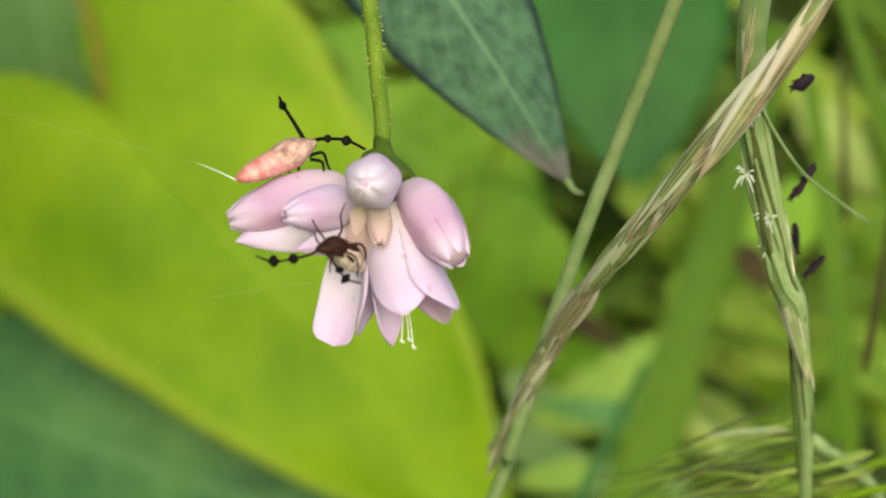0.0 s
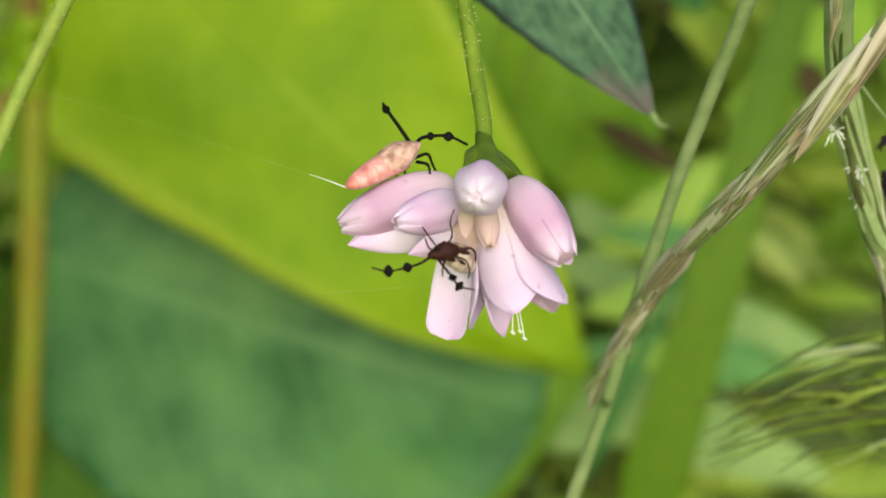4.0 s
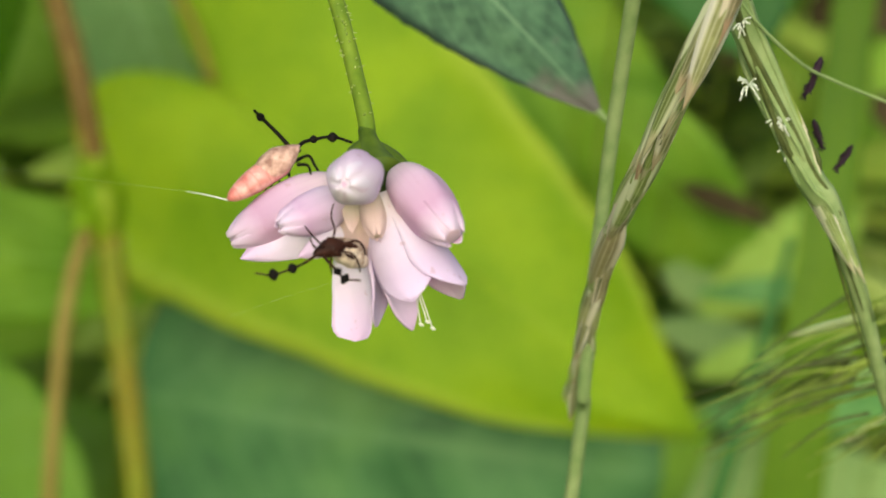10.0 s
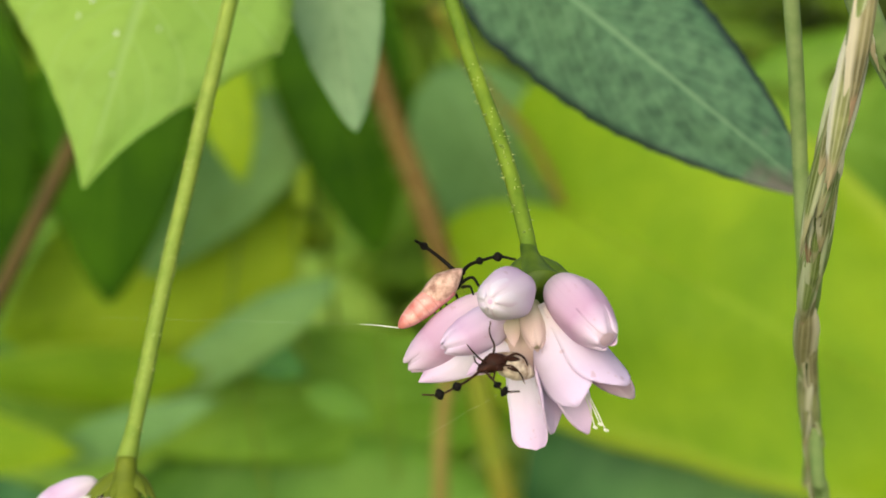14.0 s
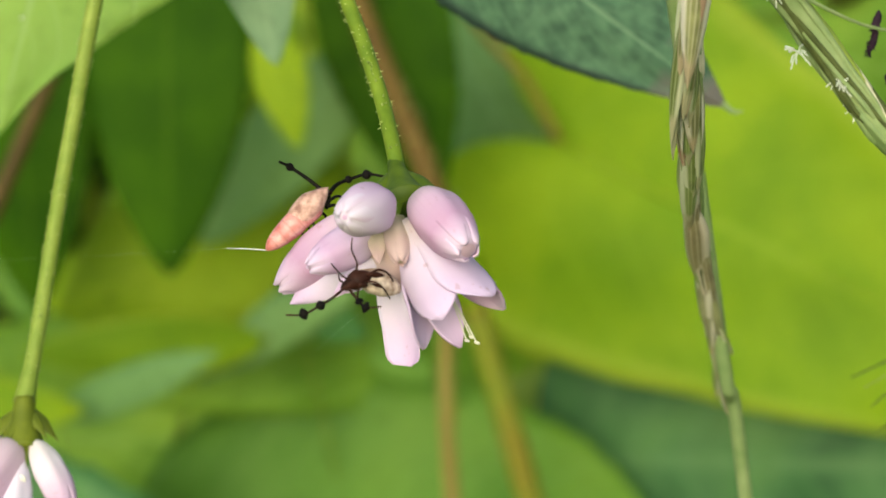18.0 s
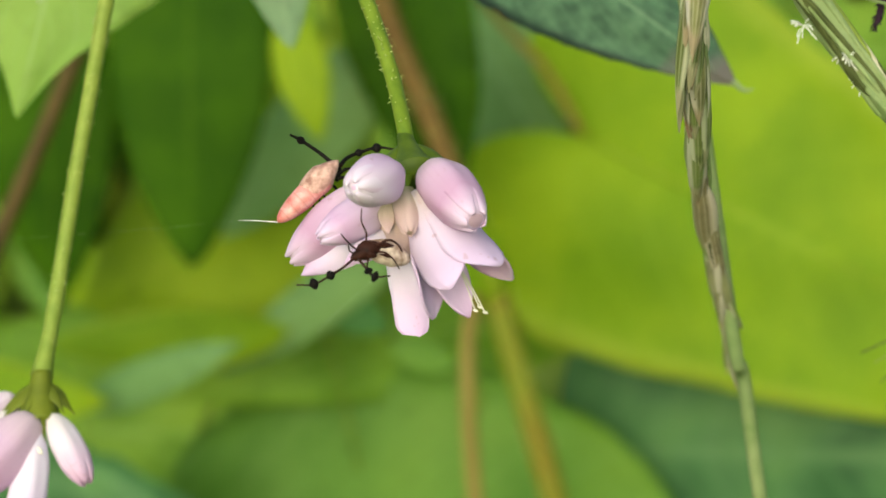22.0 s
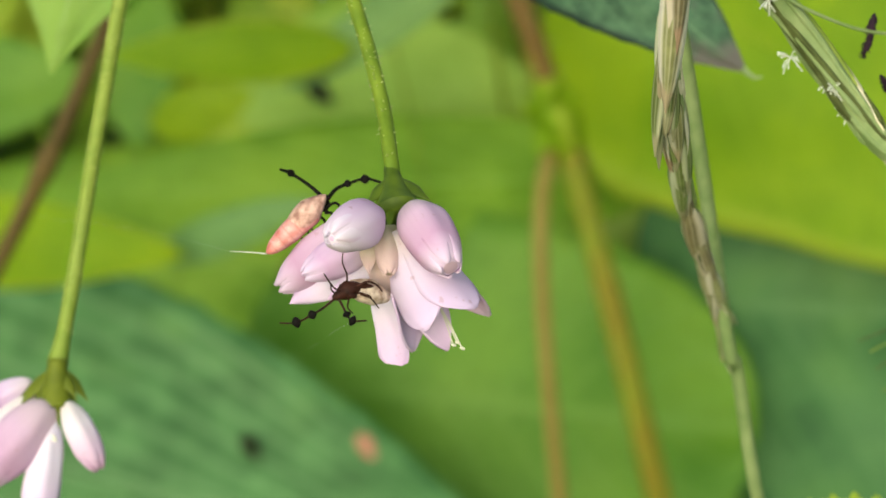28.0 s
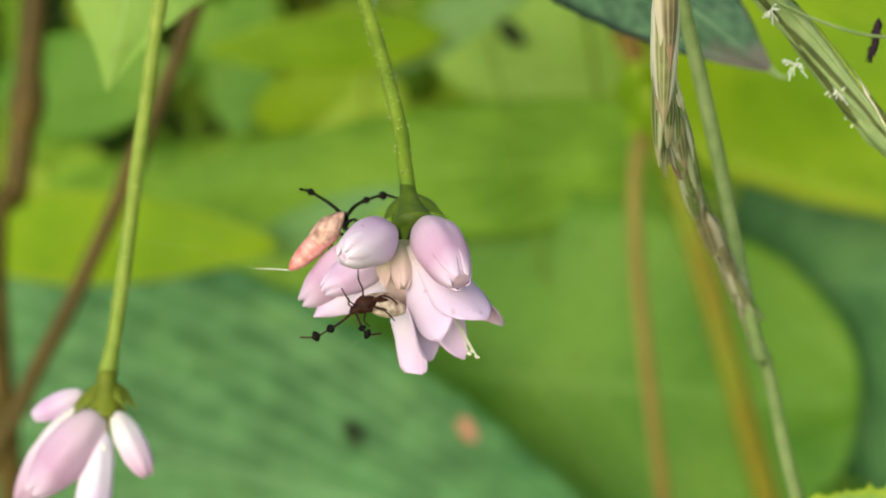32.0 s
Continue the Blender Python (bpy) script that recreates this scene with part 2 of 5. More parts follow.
LEAF_TOOTHED = leaf_mat("toothed_leaf", (0.13, 0.30, 0.10), (0.22, 0.42, 0.20), (0.34, 0.50, 0.2), 0.25, 0.45, 500.0, rim=(0.38, 0.52, 0.04), veins=12.0)
STEM_GREEN = plain_mat("green_stem", (0.085, 0.16, 0.010), (0.18, 0.27, 0.022), 900.0, 0.5, 0.0, (1, 1, 0.2))
BRISTLE = plain_mat("pale_bristle", (0.30, 0.40, 0.10), (0.42, 0.5, 0.18), 900.0, 0.5)
STEM_PALE = plain_mat("pale_green_stem", (0.16, 0.25, 0.03), (0.26, 0.345, 0.06), 900.0, 0.5)
STEM_ORANGE = plain_mat("orange_brown_stem", (0.17, 0.125, 0.010), (0.15, 0.20, 0.013), 60.0, 0.6)
STEM_TAN = plain_mat("tan_shoot", (0.17, 0.125, 0.025), (0.24, 0.20, 0.05), 60.0, 0.6)
STEM_RUST = plain_mat("rusty_stem", (0.095, 0.058, 0.012), (0.15, 0.10, 0.02), 60.0, 0.6)
STEM_RED = plain_mat("red_stalk", (0.15, 0.12, 0.015), (0.24, 0.17, 0.03), 80.0, 0.6)
STEM_BROWN = plain_mat("red_brown_stem", (0.052, 0.038, 0.008), (0.115, 0.08, 0.018), 80.0, 0.6)
GRASS_GREEN = plain_mat("grass_stem", (0.17, 0.27, 0.09), (0.30, 0.39, 0.17), 700.0, 0.5)


def glume_mat(name, middle, margin, tip):
    """A grass glume: ribbed green middle, pale dry margins, a stained tip."""
    m, nt, bsdf, out = node_mat(name)
    u, v = uv_axis(nt, 0), uv_axis(nt, 1)
    off = maths(nt, "ABSOLUTE", maths(nt, "SUBTRACT", u, 0.5))
    blot = noise_tex(nt, 420.0, 3.0)
    col = mix(nt, middle, tuple(c * 0.5 for c in middle), ramp(nt, blot, [(0.4, (0, 0, 0)), (0.62, (1, 1, 1))]))
    rib = maths(nt, "ABSOLUTE", maths(nt, "SINE", maths(nt, "MULTIPLY", u, 16.0)))
    col = mix(nt, col, tuple(0.5 * (a + b) for a, b in zip(middle, margin)), maths(nt, "MULTIPLY", ramp(nt, rib, [(0.75, (0, 0, 0)), (1.0, (1, 1, 1))]), 0.6))
    col = mix(nt, col, margin, ramp(nt, off, [(0.27, (0, 0, 0)), (0.4, (1, 1, 1))]))
    col = mix(nt, col, tip, ramp(nt, maths(nt, "ADD", v, maths(nt, "MULTIPLY", blot, 0.3)), [(0.95, (0, 0, 0)), (1.2, (1, 1, 1))]))
    nt.links.new(col, bsdf.inputs["Base Color"])
    bsdf.inputs["Roughness"].default_value = 0.5
    bsdf.inputs["Specular IOR Level"].default_value = 0.25
    bump(nt, bsdf, rib, 0.35, 0.0001)
    glow_through(nt, bsdf, out, col, 0.15)
    return m


GLUME = glume_mat("straw_glume", (0.38, 0.41, 0.17), (0.82, 0.81, 0.66), (0.52, 0.45, 0.28))
GLUME_GREEN = glume_mat("green_glume", (0.27, 0.37, 0.10), (0.66, 0.72, 0.48), (0.50, 0.50, 0.30))
GLUME_BROWN = glume_mat("brown_glume", (0.34, 0.31, 0.16), (0.72, 0.67, 0.52), (0.42, 0.30, 0.20))
GLUME_STRAW = plain_mat("dry_straw", (0.45, 0.44, 0.24), (0.80, 0.77, 0.60), 600.0, 0.5)
# dark awns, and strands whose dark colour stands for shade between glumes
GLUME_DARK = plain_mat("gap_shade_and_awn", (0.035, 0.05, 0.012), (0.11, 0.14, 0.04), 700.0, 0.6)
ANTHER = plain_mat("white_anther", (0.72, 0.74, 0.62), (0.85, 0.86, 0.78), 2000.0, 0.6)
STIGMA = plain_mat("dark_stigma", (0.012, 0.008, 0.014), (0.045, 0.02, 0.04), 3000.0, 0.7)
PETAL = petal_mat("pink_petal", (0.78, 0.70, 0.74), (0.78, 0.64, 0.83), (0.70, 0.48, 0.72), (0.84, 0.70, 0.90))
PETAL_WHITE = petal_mat("white_petal", (0.88, 0.83, 0.93), (0.91, 0.86, 0.98), (0.88, 0.74, 0.95), (0.80, 0.60, 0.86))
BUD_WHITE = petal_mat("white_bud", (0.76, 0.56, 0.76), (0.84, 0.68, 0.86), (0.90, 0.78, 0.93), (0.95, 0.87, 0.97), flush=0.16)
PETAL_LILAC = petal_mat("lilac_petal", (0.82, 0.75, 0.72), (0.79, 0.70, 0.85), (0.74, 0.60, 0.82), (0.79, 0.64, 0.88))
PETAL_DEEP = petal_mat("mauve_petal", (0.76, 0.62, 0.66), (0.73, 0.53, 0.70), (0.65, 0.41, 0.61), (0.82, 0.66, 0.84))
PETAL_TIPPED = petal_mat("pink_tipped_petal", (0.82, 0.78, 0.74), (0.88, 0.82, 0.88), (0.80, 0.62, 0.79), (0.72, 0.48, 0.68))
BUD_CREAM = petal_mat("cream_bud", (0.42, 0.40, 0.22), (0.66, 0.57, 0.44), (0.74, 0.57, 0.52), (0.76, 0.58, 0.56))
CALYX_OLIVE = plain_mat("olive_calyx", (0.06, 0.092, 0.006), (0.15, 0.19, 0.014), 700.0, 0.5)
CALYX = plain_mat("green_calyx", (0.034, 0.072, 0.005), (0.095, 0.15, 0.012), 900.0, 0.5)
BUG_BANDS, bnt, bbs, bout = node_mat("banded_abdomen")
band = maths(bnt, "FRACT", maths(bnt, "MULTIPLY", uv_axis(bnt, 1), 6.0))
skin = ramp(bnt, noise_tex(bnt, 1300.0, 3.0), [(0.35, (0.56, 0.16, 0.145)), (0.65, (0.76, 0.39, 0.36))])
skin = mix(bnt, skin, (0.32, 0.08, 0.06), maths(bnt, "MULTIPLY", ramp(bnt, band, [(0.0, (1, 1, 1)), (0.22, (0, 0, 0))]), 0.3))
skin = mix(bnt, skin, (0.78, 0.50, 0.45), maths(bnt, "MULTIPLY", ramp(bnt, noise_tex(bnt, 3000.0, 2.0), [(0.6, (0, 0, 0)), (0.68, (1, 1, 1))]), 0.5))
bnt.links.new(skin, bbs.inputs["Base Color"])
bbs.inputs["Roughness"].default_value = 0.45
bump(bnt, bbs, noise_tex(bnt, 2200.0, 3.0), 0.5, 0.00008)
BUG_BACK = plain_mat("speckled_thorax", (0.17, 0.06, 0.04), (0.78, 0.53, 0.44), 2300.0, 0.4, relief=0.5)
BUG_BLACK = plain_mat("black_chitin", (0.004, 0.004, 0.004), (0.012, 0.010, 0.008), 2500.0, 0.6, gloss=0.08)
BUG_BROWN = plain_mat("brown_chitin", (0.010, 0.004, 0.003), (0.05, 0.018, 0.012), 2500.0, 0.5, gloss=0.12)
BUG_PALE = plain_mat("cream_underside", (0.24, 0.13, 0.07), (0.88, 0.78, 0.66), 2600.0, 0.5, 0.1, relief=0.5)
SILK = plain_mat("silk", (0.75, 0.78, 0.74), (0.85, 0.87, 0.84), 3000.0, 0.3)
GROUND = plain_mat("leafy_ground", (0.05, 0.09, 0.02), (0.16, 0.22, 0.05), 18.0, 0.9, relief=0.8, depth=0.02)
# thicket greens from dark to lime carry its shade and sunlight as colour
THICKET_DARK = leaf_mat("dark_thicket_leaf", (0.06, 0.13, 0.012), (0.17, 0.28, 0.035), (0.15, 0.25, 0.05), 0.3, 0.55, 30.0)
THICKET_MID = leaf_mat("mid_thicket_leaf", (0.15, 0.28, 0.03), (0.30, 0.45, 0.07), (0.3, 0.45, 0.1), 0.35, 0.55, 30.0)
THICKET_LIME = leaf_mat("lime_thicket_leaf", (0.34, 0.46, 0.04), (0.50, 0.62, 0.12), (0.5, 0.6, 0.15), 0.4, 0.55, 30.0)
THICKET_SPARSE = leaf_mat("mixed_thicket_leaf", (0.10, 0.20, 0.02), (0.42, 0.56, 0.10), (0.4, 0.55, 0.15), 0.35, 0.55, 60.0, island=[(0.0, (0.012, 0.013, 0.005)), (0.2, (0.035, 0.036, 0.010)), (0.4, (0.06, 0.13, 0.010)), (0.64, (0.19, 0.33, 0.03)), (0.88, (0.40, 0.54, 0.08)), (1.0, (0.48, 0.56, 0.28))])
SPECK = plain_mat("white_speck", (0.6, 0.68, 0.55), (0.8, 0.84, 0.75), 2500.0, 0.5)
# near-black patch colour: the shade inside holes, laid on uncut leaves
HOLE_SHADE = plain_mat("hole_shade", (0.008, 0.012, 0.005), (0.02, 0.03, 0.01), 200.0, 0.9)
BITE_PINK = plain_mat("dry_patch", (0.36, 0.17, 0.11), (0.5, 0.3, 0.2), 300.0, 0.8)

# ---- building helpers; places are in millimetres ----
MM = 0.001


def V(p):
    return Vector(p) * MM


def part(name, bm, material, parent, label=""):
    me = bpy.data.meshes.new(name)
    bm.normal_update()
    bm.to_mesh(me)
    bm.free()
    for poly in me.polygons:
        poly.use_smooth = True
    me.materials.append(material)
    ob = new(name, me)
    ob.parent = parent
    if label:
        tagged(ob, label)
    return ob


def thing(name, at, label, category, group="", kind=""):
    ob = new(name)
    ob.location = V(at)
    ob.empty_display_size = 0.002
    tagged(ob, label, category, group, kind)
    ob["mm_origin"] = at
    return ob


def local(root, p):
    """A world place in millimetres, as a place in the thing's own space, in metres."""
    o = root["mm_origin"]
    return Vector((p[0] - o[0], p[1] - o[1], p[2] - o[2])) * MM


def smooth_line(pts, n):
    """A Catmull-Rom curve through pts."""
    pts = [Vector(p) for p in pts]
    if len(pts) == 2:
        return [pts[0].lerp(pts[1], k / (n - 1)) for k in range(n)]
    ext = [2 * pts[0] - pts[1], *pts, 2 * pts[-1] - pts[-2]]
    out = []
    for k in range(n):
        s = k / (n - 1) * (len(pts) - 1)
        i = min(int(s), len(pts) - 2)
        u = s - i
        a, b, c, d = ext[i : i + 4]
        out.append(0.5 * ((2 * b) + (c - a) * u + (2 * a - 5 * b + 4 * c - d) * u * u + (3 * b - 3 * c + d - a) * u**3))
    return out


def tube(bm, pts, radius, seg=10, rings=0, cap=True):
    """A round stalk along pts (metres). radius: a number, or a function of 0..1 along the stalk."""
    line = smooth_line(pts, rings or max(2, 6 * (len(pts) - 1) + 1))
    uv = bm.loops.layers.uv.verify()
    up = Vector((0.31, 0.17, 0.93)).normalized()
    loops = []
    for k, p in enumerate(line):
        d = (line[min(k + 1, len(line) - 1)] - line[max(k - 1, 0)]).normalized()
        side = d.cross(up)
        side = side.normalized() if side.length > 1e-4 else Vector((1, 0, 0))
        up = side.cross(d).normalized()
        r = radius(k / (len(line) - 1)) if callable(radius) else radius
        loops.append([bm.verts.new(p + (side * math.cos(a) + up * math.sin(a)) * r) for a in (2 * math.pi * j / seg for j in range(seg))])
    for k in range(len(loops) - 1):
        for j in range(seg):
            f = bm.faces.new((loops[k][j], loops[k][(j + 1) % seg], loops[k + 1][(j + 1) % seg], loops[k + 1][j]))
            for lp, (a, b) in zip(f.loops, ((j, k), (j + 1, k), (j + 1, k + 1), (j, k + 1))):
                lp[uv].uv = (a / seg, b / (len(loops) - 1))
    if cap:
        bm.faces.new(loops[0][::-1])
        bm.faces.new(loops[-1])
    return bm


def stalk(root, name, pts, radius, material, label="", seg=10, rings=0):
    return part(name, tube(bmesh.new(), [local(root, p) for p in pts], radius, seg, rings), material, root, label)


def turned(bm, base, tip, profile, seg=20, rings=18, lobes=0, lobe=0.0, flat=1.0, flat_dir=None, bend=None, rough=0.0, seed=0, facet=0.0):
    """A body turned about the line base-tip (metres). profile(v): its radius at 0..1; lobes: ridges round it; flat: squash along flat_dir."""
    axis = tip - base
    d = axis.normalized()
    ref = Vector(flat_dir) if flat_dir else Vector((0.2, -0.9, 0.4))
    e1 = (ref - d * ref.dot(d)).normalized()
    e2 = d.cross(e1)
    uv = bm.loops.layers.uv.verify()
    loops = []
    for k in range(rings + 1):
        v = k / rings
        c = base + axis * v
        if bend:
            c = c + Vector(bend) * MM * (v * v - v)
        r = profile(v)
        ring = []
        for j in range(seg):
            a = 2 * math.pi * j / seg
            rr = r * (1 - lobe * 2 * (1 - abs(math.sin(lobes * a / 2 + 0.9 * v)) ** 0.45) * math.sin(math.pi * min(0.93, 0.15 + v * 0.85)))
            rr *= 1 + facet * math.cos(5 * a + 0.6) * math.sin(math.pi * min(1.0, 0.1 + 0.95 * v))
            rr *= 1 + rough * noise.noise(Vector((math.cos(a) * 2, math.sin(a) * 2, v * 5 + seed)))
            ring.append(bm.verts.new(c + (e1 * math.cos(a) * flat + e2 * math.sin(a)) * rr))
        loops.append(ring)
    for k in range(rings):
        for j in range(seg):
            f = bm.faces.new((loops[k][j], loops[k][(j + 1) % seg], loops[k + 1][(j + 1) % seg], loops[k + 1][j]))
            for lp, (a, b) in zip(f.loops, ((j, k), (j + 1, k), (j + 1, k + 1), (j, k + 1))):
                lp[uv].uv = (a / seg, b / rings)
    bm.faces.new(loops[0][::-1])
    bm.faces.new(loops[-1])
    return bm


def sepal(bm, base, tip, profile, middle, half, lift=1.05, thick=0.0001, nu=10, nv=16, turn=0.5, over=0.0, ridge=0.0):
    """One outer petal of a closed bud: it hugs the bud's surface over part of its girth and narrows to the tip."""
    axis = tip - base
    d = axis.normalized()
    ref = Vector((0.2, -0.9, 0.4))
    e1 = (ref - d * ref.dot(d)).normalized()
    e2 = d.cross(e1)
    uv = bm.loops.layers.uv.verify()
    grid = {}
    for layer in (0, 1):
        for k in range(nv + 1):
            v = k / nv
            for j in range(nu + 1):
                u = 2 * j / nu - 1
                a = middle + turn * v + u * half * (1 - 0.35 * v**3)
                r = profile(min(v, 0.985)) * (lift + over * u + ridge * u * u) + 0.00003 - layer * thick
                grid[layer, k, j] = bm.verts.new(base + axis * v * (1.0 + 0.03 * (1 - u * u)) + (e1 * math.cos(a) + e2 * math.sin(a)) * max(0.00002, r))
    for layer in (0, 1):
        for k in range(nv):
            for j in range(nu):
                ids = [(k, j), (k, j + 1), (k + 1, j + 1), (k + 1, j)]
                if layer:
                    ids.reverse()
                f = bm.faces.new([grid[layer, p, q] for p, q in ids])
                for lp, (p, q) in zip(f.loops, ids):
                    lp[uv].uv = (q / nu, p / nv)
    rim = [(0, j) for j in range(nu + 1)] + [(k, nu) for k in range(1, nv + 1)] + [(nv, j) for j in range(nu - 1, -1, -1)] + [(k, 0) for k in range(nv - 1, 0, -1)]
    for (p, q), (s, t) in zip(rim, rim[1:] + rim[:1]):
        f = bm.faces.new((grid[0, s, t], grid[0, p, q], grid[1, p, q], grid[1, s, t]))
        for lp in f.loops:
            lp[uv].uv = (q / nu, p / nv)
    return bm


def shell(bm, base, tip, side, width, thick, shape, cup=0.0, arch=0.0, nu=10, nv=16, ripple=0.0, fold=0.0, seed=0, droop=0.0, lobe=0.0, ribs=0.0, rib_count=12, teeth=0.0):
    """A leaf or petal of real thickness. shape(v): its half width, 0..1, along its length; cup: how far its edges bend up;
    arch: how far its middle bows; fold: a crease along the midrib. base, tip, width in metres."""
    axis = tip - base
    d = axis.normalized()
    side = Vector(side)
    side = (side - d * side.dot(d)).normalized()
    up = side.cross(d)
    uv = bm.loops.layers.uv.verify()
    grid = {}
    for layer in (0, 1):
        for k in range(nv + 1):
            v = k / nv
            w = shape(v) * width
            for j in range(nu + 1):
                u = 2 * j / nu - 1
                lift = cup * width * u * u * min(1, shape(v)) + arch * axis.length * 4 * v * (1 - v) - fold * abs(u) * w - droop * axis.length * v * v
                lift += ripple * width * noise.noise(Vector((u * 1.7 + seed, v * 4.0, seed * 3.1))) * (0.4 + abs(u))
                lift += ribs * width * abs(math.sin(math.pi * rib_count * (v - 0.3 * abs(u)))) * min(1.0, shape(v) * 1.5)
                edge = 1 + ripple * 0.35 * noise.noise(Vector((seed * 5 + u, v * 9.0, 2.0)))
                if teeth and abs(u) > 0.99:
                    edge += teeth * (((v + 0.012 * math.sin(v * 40 + seed)) * 26) % 1.0) * (0.5 + 0.5 * math.sin(v * 97 + seed))
                grid[layer, k, j] = bm.verts.new(base + axis * (v - lobe * math.sin(math.pi * abs(u) ** 0.8) * (1 - v) ** 3) + side * (u * w * edge) + up * (lift - layer * thick * (1 - 0.7 * abs(u))))
    def quad(a, b, c, e, uvs):
        f = bm.faces.new((a, b, c, e))
        for lp, q in zip(f.loops, uvs):
            lp[uv].uv = q
    for k in range(nv):
        for j in range(nu):
            q = ((j / nu, k / nv), ((j + 1) / nu, k / nv), ((j + 1) / nu, (k + 1) / nv), (j / nu, (k + 1) / nv))
            quad(grid[0, k, j], grid[0, k, j + 1], grid[0, k + 1, j + 1], grid[0, k + 1, j], q)
            quad(grid[1, k + 1, j], grid[1, k + 1, j + 1], grid[1, k, j + 1], grid[1, k, j], (q[3], q[2], q[1], q[0]))
    for k in range(nv):
        for j, flip in ((0, 1), (nu, 0)):
            a, b = grid[0, k, j], grid[0, k + 1, j]
            c, e = grid[1, k + 1, j], grid[1, k, j]
            q = ((j / nu, k / nv), (j / nu, (k + 1) / nv), (j / nu, (k + 1) / nv), (j / nu, k / nv))
            quad(*((a, e, c, b) if not flip else (a, b, c, e)), q)
    return bm


SHAPES = {
    "oval": lambda v: max(0.0, math.sin(math.pi * min(1.0, v**0.8))) ** 0.75 + 0.005,
    "lance": lambda v: (min(1.0, v / 0.3) ** 0.6 if v < 0.45 else 1.0) * (1 - max(0.0, (v - 0.45) / 0.55) ** 2.1) + 0.004,
    "taper": lambda v: (min(1.0, v / 0.3) ** 0.6 if v < 0.45 else 1.0) * (1 - max(0.0, (v - 0.45) / 0.55) ** 1.9) + 0.004,
    "heart": lambda v: (0.8 + 0.2 * math.sin(math.pi * min(0.5, v * 4))) * (max(0.0, 1 - v) ** 0.6 if v < 0.72 else 0.466 * ((1 - v) / 0.28) ** 0.9) + 0.003,
    "acum": lambda v: max(0.0, math.sin(math.pi * min(1.0, v))) ** 0.8 * (1 - 0.75 * (max(0.0, v - 0.55) / 0.45) ** 0.8) + 0.01,
    "round": lambda v: max(0.0, math.sin(math.pi * min(1.0, v**0.9))) ** 0.42 + 0.005,
    "blade": lambda v: min(1.0, v * 8 + 0.3) * (1 - 0.5 * v) + 0.01,
}


def leaf(name, base, tip, side, width, material, shape, label, group="", cup=0.05, arch=0.05, ripple=0.06, fold=0.12, seed=0, nu=10, nv=22, droop=0.0, thick=0.35, lobe=0.0, patches=(), ribs=0.0, rib_count=12, teeth=0.0, support=()):
    root = thing(name, base, label, "leaf", group)
    bm = shell(bmesh.new(), Vector((0, 0, 0)), local(root, tip), side, width * MM, thick * MM, SHAPES[shape], cup, arch, nu, nv, ripple, fold, seed, droop, lobe, ribs, rib_count, teeth)
    part("blade", bm, material, root)
    a, b = Vector((0, 0, 0)), local(root, tip)
    d = (b - a).normalized()
    s = Vector(side)
    up = (s - d * s.dot(d)).normalized().cross(d)
    rib = [a.lerp(b, v) + up * (arch * (b - a).length * 4 * v * (1 - v) - thick * MM * 0.6 - droop * (b - a).length * v * v) for v in (0.0, 0.25, 0.5, 0.75, 0.96)]
    rw = max(0.25, width * 0.022) * MM
    for pu, pv, size, pm, plab in patches:
        c = a + (b - a) * pv + (s - d * s.dot(d)).normalized() * (pu * width * MM * SHAPES[shape](pv)) + up * (arch * (b - a).length * 4 * pv * (1 - pv) + (0.9 if size > 1 else 0.42) * MM)
        along = d if size < 1 else (d * 0.7 + (s - d * s.dot(d)).normalized() * 0.71).normalized()
        part("speck" if "speck" in plab else "leaf_patch", shell(bmesh.new(), c - along * size * MM, c + along * size * MM, side if size < 1 else along.cross(up), size * 0.5 * MM, min(0.4, size * 0.5) * MM, SHAPES["oval"], 0.1, 0.0, 6, 8, 0.3, 0, 3), pm, root, plab)
    if support:
        way = [Vector((0, 0, 0))] + [local(root, p) for p in support]
        part("leaf_stalk", tube(bmesh.new(), way, (0.55 if width < 25 else 1.1) * MM, 8, 14), STEM_GREEN, root)
    part("midrib", tube(bmesh.new(), rib, lambda q: rw * (1 - 0.8 * q), 6, 12), material, root)
    return root


